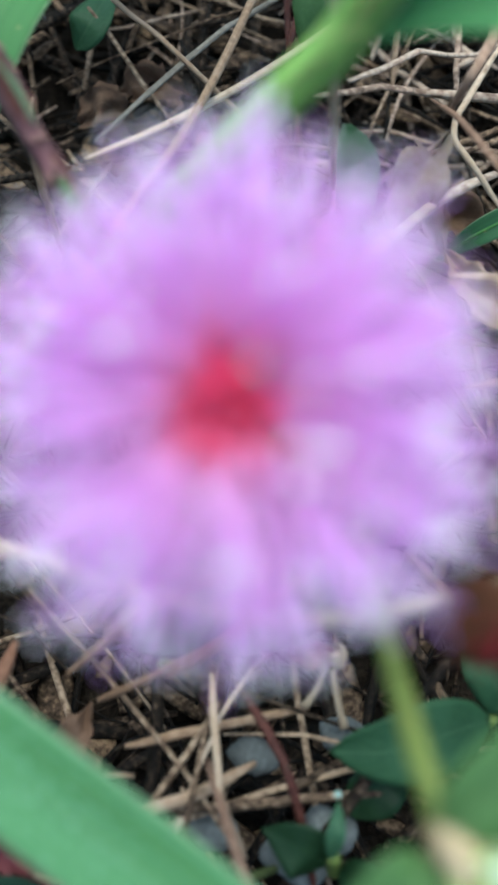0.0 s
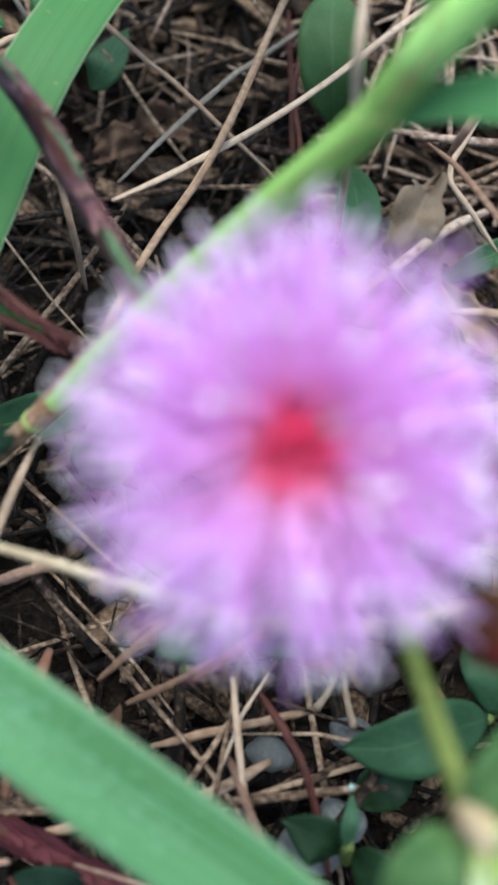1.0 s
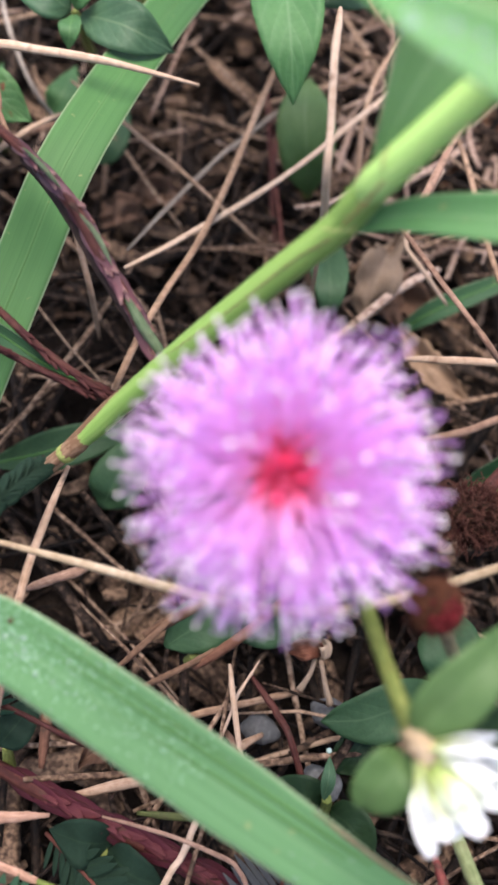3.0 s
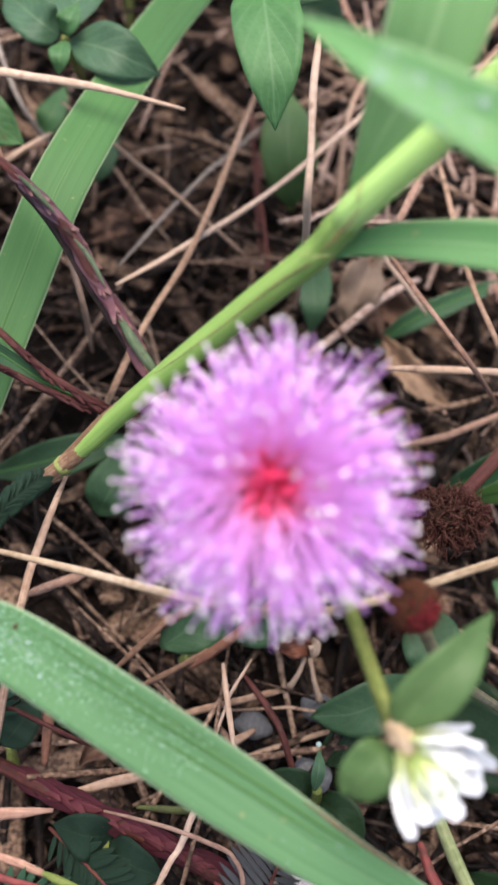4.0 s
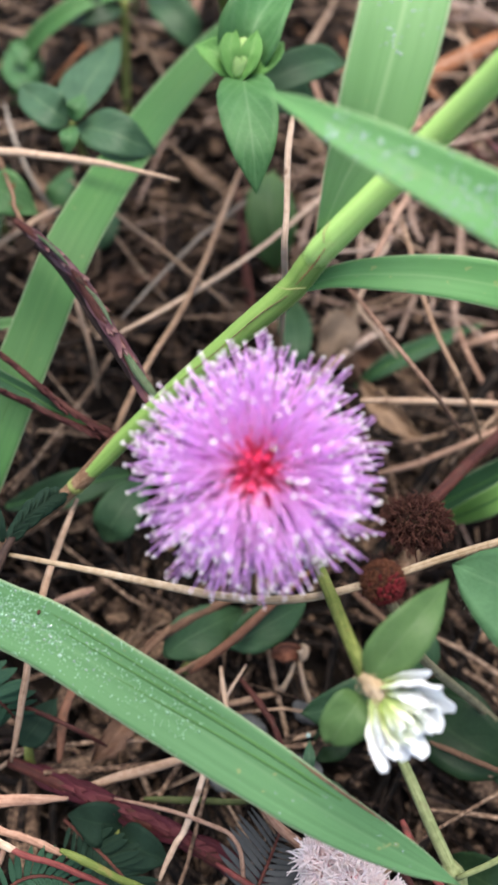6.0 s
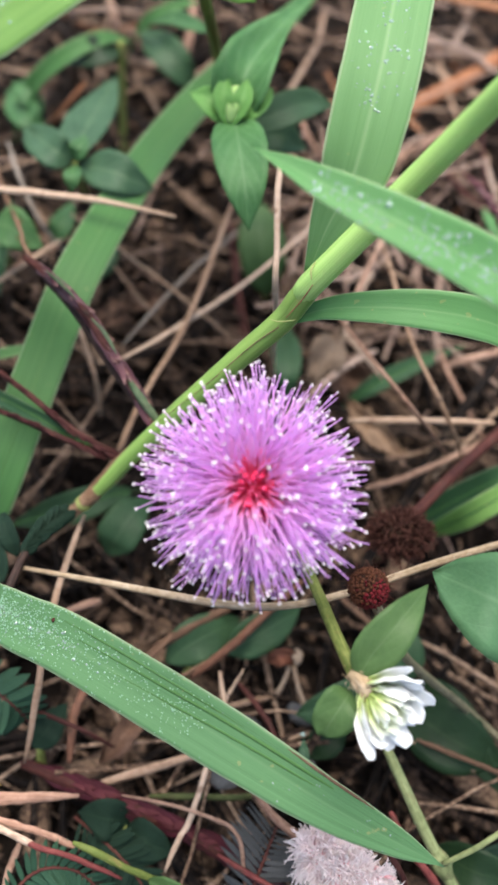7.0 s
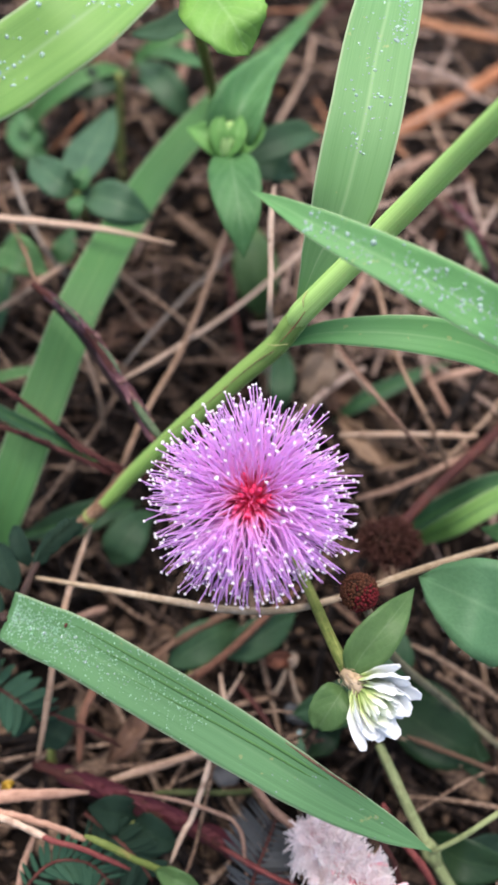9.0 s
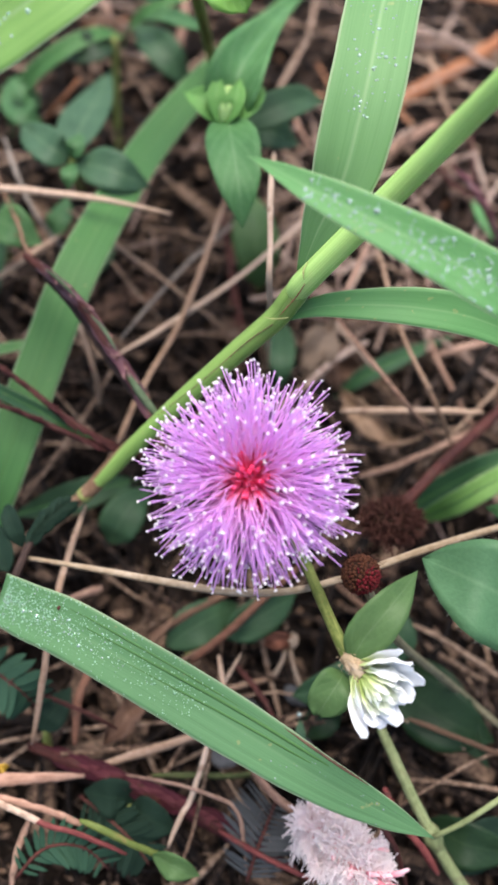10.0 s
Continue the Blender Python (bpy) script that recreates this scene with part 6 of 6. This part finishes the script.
straw([(-0.0120, -0.0181, 0.0050), (-0.0059, -0.0158, 0.0070), (0.0012, -0.0123, 0.0070), (0.0059, -0.0083, 0.0040)], 0.0014, STRAW, "tan straw under the blade", 0.7, 0.2)
straw([(-0.0443, 0.0548, 0.0080), (-0.0410, 0.0583, 0.0120), (-0.0355, 0.0637, 0.0120)], 0.00109, STRAW_PINK, "pinkish straw at a herb's foot", 0.7, 0.2)
straw([(-0.0490, 0.0830, 0.0160), (-0.0433, 0.0701, 0.0200), (-0.0377, 0.0622, 0.0180), (-0.0335, 0.0634, 0.0100)], 0.00076, STRAW_GREY, "thin grey stalk leaning", 0.8, 0.2)
straw([(-0.0284, 0.0455, 0.0160), (-0.0248, 0.0360, 0.0220), (-0.0222, 0.0311, 0.0210), (-0.0218, 0.0322, 0.0100)], 0.0009, STRAW, "brown straw in shade", 0.7, 0.2)
straw([(-0.0150, -0.0039, 0.0080), (-0.0151, -0.0075, 0.0090), (-0.0157, -0.0115, 0.0090), (-0.0153, -0.0162, 0.0060)], 0.0014, STRAW_RUST, "orange-brown straw in shade", 0.7, 0.25)
straw([(-0.0156, 0.0031, 0.0110), (-0.0171, 0.0020, 0.0115), (-0.0189, 0.0011, 0.0110), (-0.0216, 0.0006, 0.0080)], 0.0013, STRAW_PINK, "short thick pinkish straw behind the blade", 0.7, 0.2)
straw([(-0.0239, -0.0110, 0.0090), (-0.0180, -0.0123, 0.0100), (-0.0135, -0.0135, 0.0100), (-0.0104, -0.0135, 0.0060)], 0.0007, RED_STEM, "thin dark red stem below the blade", 0.9, 0.2)
straw([(-0.0427, 0.0454, 0.0180), (-0.0381, 0.0477, 0.0210), (-0.0353, 0.0525, 0.0210), (-0.0342, 0.0614, 0.0160)], 0.0010, STRAW_PALE, "pale crooked straw at the edge", 0.7, 0.35)


# ---- dead leaves and husks ----
def dead_leaf(points, width, material, label, seed):
    return single("dead_leaf", strip(new_bm(), points, width * 0.8, OVATE, None, 26, 12, 0.6, 0.00018, 0.42, 0.4, seed), material, min(points, key=lambda q: q[2]), label, "leaf", "dead leaves")


dead_leaf([(0.0152, 0.0466, 0.0050), (0.0175, 0.0399, 0.0090), (0.0213, 0.0367, 0.0090), (0.0252, 0.0367, 0.0060)], 0.0046, DEAD_TAN, "curled tan dead leaf", 1)
dead_leaf([(0.0098, 0.0445, 0.0080), (0.0099, 0.0469, 0.0115), (0.0109, 0.0520, 0.0120), (0.0129, 0.0603, 0.0080)], 0.0068, DEAD_GREY, "broad grey-brown dead leaf below the stem", 8)
dead_leaf([(0.0087, 0.0576, 0.0040), (0.0117, 0.0505, 0.0070), (0.0150, 0.0458, 0.0060)], 0.0060, DEAD_LEAF, "crumpled brown dead leaf", 2)
dead_leaf([(-0.0249, 0.0605, 0.0040), (-0.0201, 0.0598, 0.0070), (-0.0165, 0.0617, 0.0050)], 0.0055, DEAD_LEAF, "curled brown dead leaf scrap", 3)
dead_leaf([(-0.0274, 0.0547, 0.0040), (-0.0248, 0.0556, 0.0070), (-0.0216, 0.0562, 0.0050)], 0.0050, DEAD_LEAF, "crumpled brown dead leaf", 4)
dead_leaf([(0.0095, 0.0548, 0.0040), (0.0138, 0.0506, 0.0070), (0.0195, 0.0516, 0.0050)], 0.0070, DEAD_LEAF, "large crumpled brown dead leaf", 5)
dead_leaf([(-0.0119, -0.0151, 0.0040), (-0.0090, -0.0108, 0.0060), (-0.0082, -0.0065, 0.0050)], 0.0040, DEAD_LEAF, "brown dead leaf under the blade", 6)


def husk():
    t = thing("dry_husk", (0.0101, 0.0007, 0.0050), "small reddish-brown husk with two cream-coloured hanging stalks", "husk")
    part("cap", strip(new_bm(), [(0.0069, -0.0002, 0.0078), (0.0086, 0.0001, 0.0098), (0.0108, 0.0004, 0.0080)], 0.0023, LANCE, None, 12, 6, 0.8, 0.0002, 0.15, 0.2, 3), HUSK, t, "reddish-brown papery cap")
    part("cap", strip(new_bm(), [(0.0101, 0.0014, 0.0085), (0.0105, 0.0003, 0.0098), (0.0105, -0.0006, 0.0084)], 0.0013, OVATE, None, 12, 6, 0.7, 0.0002, 0.15, 0.2, 5), HUSK_PALE, t, "pale papery scale")
    for leg in ([(0.0097, -0.0006, 0.0085), (0.0094, -0.0022, 0.0075), (0.0088, -0.0034, 0.0060)], [(0.0103, -0.0006, 0.0085), (0.0112, -0.0027, 0.0075), (0.0123, -0.0043, 0.0058)]):
        part("leg", tube(new_bm(), leg, [0.00022, 0.00028, 0.00028, 0.00040], 12, 8, rough=0.3), HUSK_PALE, t, "cream dry stalk with a swollen foot")


husk()


# ---- the green stem that rises behind the white flower ----
def side_herb():
    t = thing("herb", (0.0379, -0.0291, 0.0030), "pale green jointed stem with a small shoot", "herb", "herbs")
    part("stem", tube(new_bm(), [(0.0379, -0.0291, 0.0030), (0.0310, -0.0248, 0.0100), (0.0259, -0.0199, 0.0150), (0.0230, -0.0160, 0.0170), (0.0212, -0.0119, 0.0160)], [0.0008, 0.0007, 0.00062, 0.00055], 22, 10, rough=0.08), STEM_PALE, t)
    part("node", tube(new_bm(), [(0.0272, -0.0213, 0.0138), (0.0282, -0.0223, 0.0128), (0.0296, -0.0236, 0.0114)], [0.0006, 0.00105, 0.0012, 0.0007], 12, 10, rough=0.08), STEM_PALE, t, "swollen pale green joint")
    part("shoot", tube(new_bm(), [(0.0282, -0.0229, 0.0140), (0.0311, -0.0214, 0.0170), (0.0345, -0.0190, 0.0190), (0.0387, -0.0164, 0.0170)], [0.0003, 0.00034, 0.00036], 14, 8), STEM_PALE, t, "thin green side shoot")
    leaf(t, [(0.0244, -0.0019, 0.0070), (0.0286, -0.0059, 0.0090), (0.0331, -0.0079, 0.0090), (0.0386, -0.0080, 0.0060)], 0.0085, LEAF_DEEP_SHADE, OVATE, fold=0.15, seed=63)
    leaf(t, [(0.0330, -0.0243, 0.0030), (0.0373, -0.0201, 0.0036), (0.0414, -0.0167, 0.0030)], 0.0056, LEAFLET_SHADED, OVATE, fold=0.2, seed=62)


side_herb()
straw([(0.0241, -0.0163, 0.0140), (0.0268, -0.0203, 0.0130), (0.0326, -0.0241, 0.0070)], 0.00084, RED_STEM, "thin red stem beside a green one", 0.9, 0.25)


# ---- low growth in the shade under the blade and the white flower ----
straw([(0.0199, -0.0226, 0.0200), (0.0211, -0.0243, 0.0200), (0.0230, -0.0260, 0.0180), (0.0262, -0.0284, 0.0100)], 0.00084, RED_STEM, "dark red stem crossing the faded flower head", 0.9, 0.25)
straw([(0.0225, -0.0179, 0.0130), (0.0239, -0.0213, 0.0140), (0.0269, -0.0238, 0.0130), (0.0301, -0.0258, 0.0090)], 0.0012, CRIMSON, "scaly dark red stem beside the green one", 0.8, 0.4)
straw([(-0.0051, -0.0185, 0.0060), (-0.0002, -0.0181, 0.0070), (0.0056, -0.0173, 0.0070), (0.0100, -0.0150, 0.0040)], 0.0010, OLIVE_DARK, "dark olive-green stem lying under the blade", 0.8, 0.15)

h = herb("herb", (-0.0070, -0.0230, 0.0020), (-0.0075, -0.0224, 0.0060), "low herb with bluish dark leaves near the soil")
leaf(h, [(-0.0068, -0.0216, 0.0060), (-0.0095, -0.0222, 0.0078), (-0.0130, -0.0215, 0.0060)], 0.0050, LEAFLET_SHADED, OVATE, fold=0.2, seed=81)
leaf(h, [(-0.0070, -0.0222, 0.0060), (-0.0045, -0.0240, 0.0076), (-0.0010, -0.0246, 0.0060)], 0.0048, LEAFLET_SHADED, OVATE, fold=0.2, seed=82)
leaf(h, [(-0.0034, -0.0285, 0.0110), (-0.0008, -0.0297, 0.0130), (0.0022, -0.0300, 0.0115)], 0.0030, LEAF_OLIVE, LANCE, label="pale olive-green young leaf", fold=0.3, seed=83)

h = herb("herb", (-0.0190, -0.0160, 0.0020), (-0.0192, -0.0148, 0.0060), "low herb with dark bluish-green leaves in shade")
leaf(h, [(-0.0200, -0.0150, 0.0060), (-0.0186, -0.0132, 0.0080), (-0.0172, -0.0092, 0.0068)], 0.0040, LEAFLET_SHADED, OVATE, fold=0.2, seed=84)

h = herb("herb", (0.0310, -0.0010, 0.0020), (0.0290, -0.0030, 0.0060), "low herb with broad leaves, shade put into their green")
leaf(h, [(0.0260, 0.0005, 0.0060), (0.0287, -0.0029, 0.0084), (0.0326, -0.0063, 0.0084), (0.0377, -0.0117, 0.0060)], 0.0072, LEAF_DEEP_SHADE, OVATE, fold=0.2, seed=85)
leaf(h, [(0.0300, -0.0190, 0.0050), (0.0325, -0.0214, 0.0080), (0.0362, -0.0222, 0.0085), (0.0420, -0.0210, 0.0060)], 0.0058, LEAF_DEEP_SHADE, OVATE, fold=0.2, seed=86)
leaf(h, [(0.0140, -0.0107, 0.0045), (0.0158, -0.0080, 0.0062), (0.0182, -0.0034, 0.0050)], 0.0045, LEAF_DEEP_SHADE, OVATE, fold=0.2, seed=87)


# ---- small reddish twig and a yellow scrap ----
def side_twig():
    t = thing("twig", (0.0284, 0.1077, 0.0080), "thin reddish-brown forked twig with one small green leaf", "twig")
    part("stem", tube(new_bm(), [(0.0284, 0.1077, 0.0080), (0.0295, 0.0944, 0.0150), (0.0319, 0.0876, 0.0170), (0.0356, 0.0863, 0.0170), (0.0435, 0.0947, 0.0120)], [0.0004, 0.00042, 0.00038, 0.0003], 20, 8, rough=0.2), RED_STEM, t)
    part("branch", tube(new_bm(), [(0.0354, 0.0866, 0.0170), (0.0347, 0.0933, 0.0180), (0.0349, 0.1049, 0.0170), (0.0377, 0.1218, 0.0120)], [0.0003, 0.0003, 0.00022], 14, 8, rough=0.2), RED_STEM, t, "reddish side branch")
    leaf(t, [(0.0346, 0.0851, 0.0170), (0.0356, 0.0788, 0.0185), (0.0382, 0.0751, 0.0170)], 0.0018, LEAF_MID, LANCE, label="small yellow-green leaf", fold=0.3, seed=71)


side_twig()
single("fallen_petal", strip(new_bm(), [(-0.0231, -0.0220, 0.0110), (-0.0222, -0.0218, 0.0125), (-0.0216, -0.0212, 0.0115)], 0.0012, LANCE, None, 10, 6, 0.4, 0.0001, 0.1, 0.1, 5), YELLOW, (-0.0231, -0.0220, 0.0110), "tiny yellow fallen petal caught on straw", "petal")
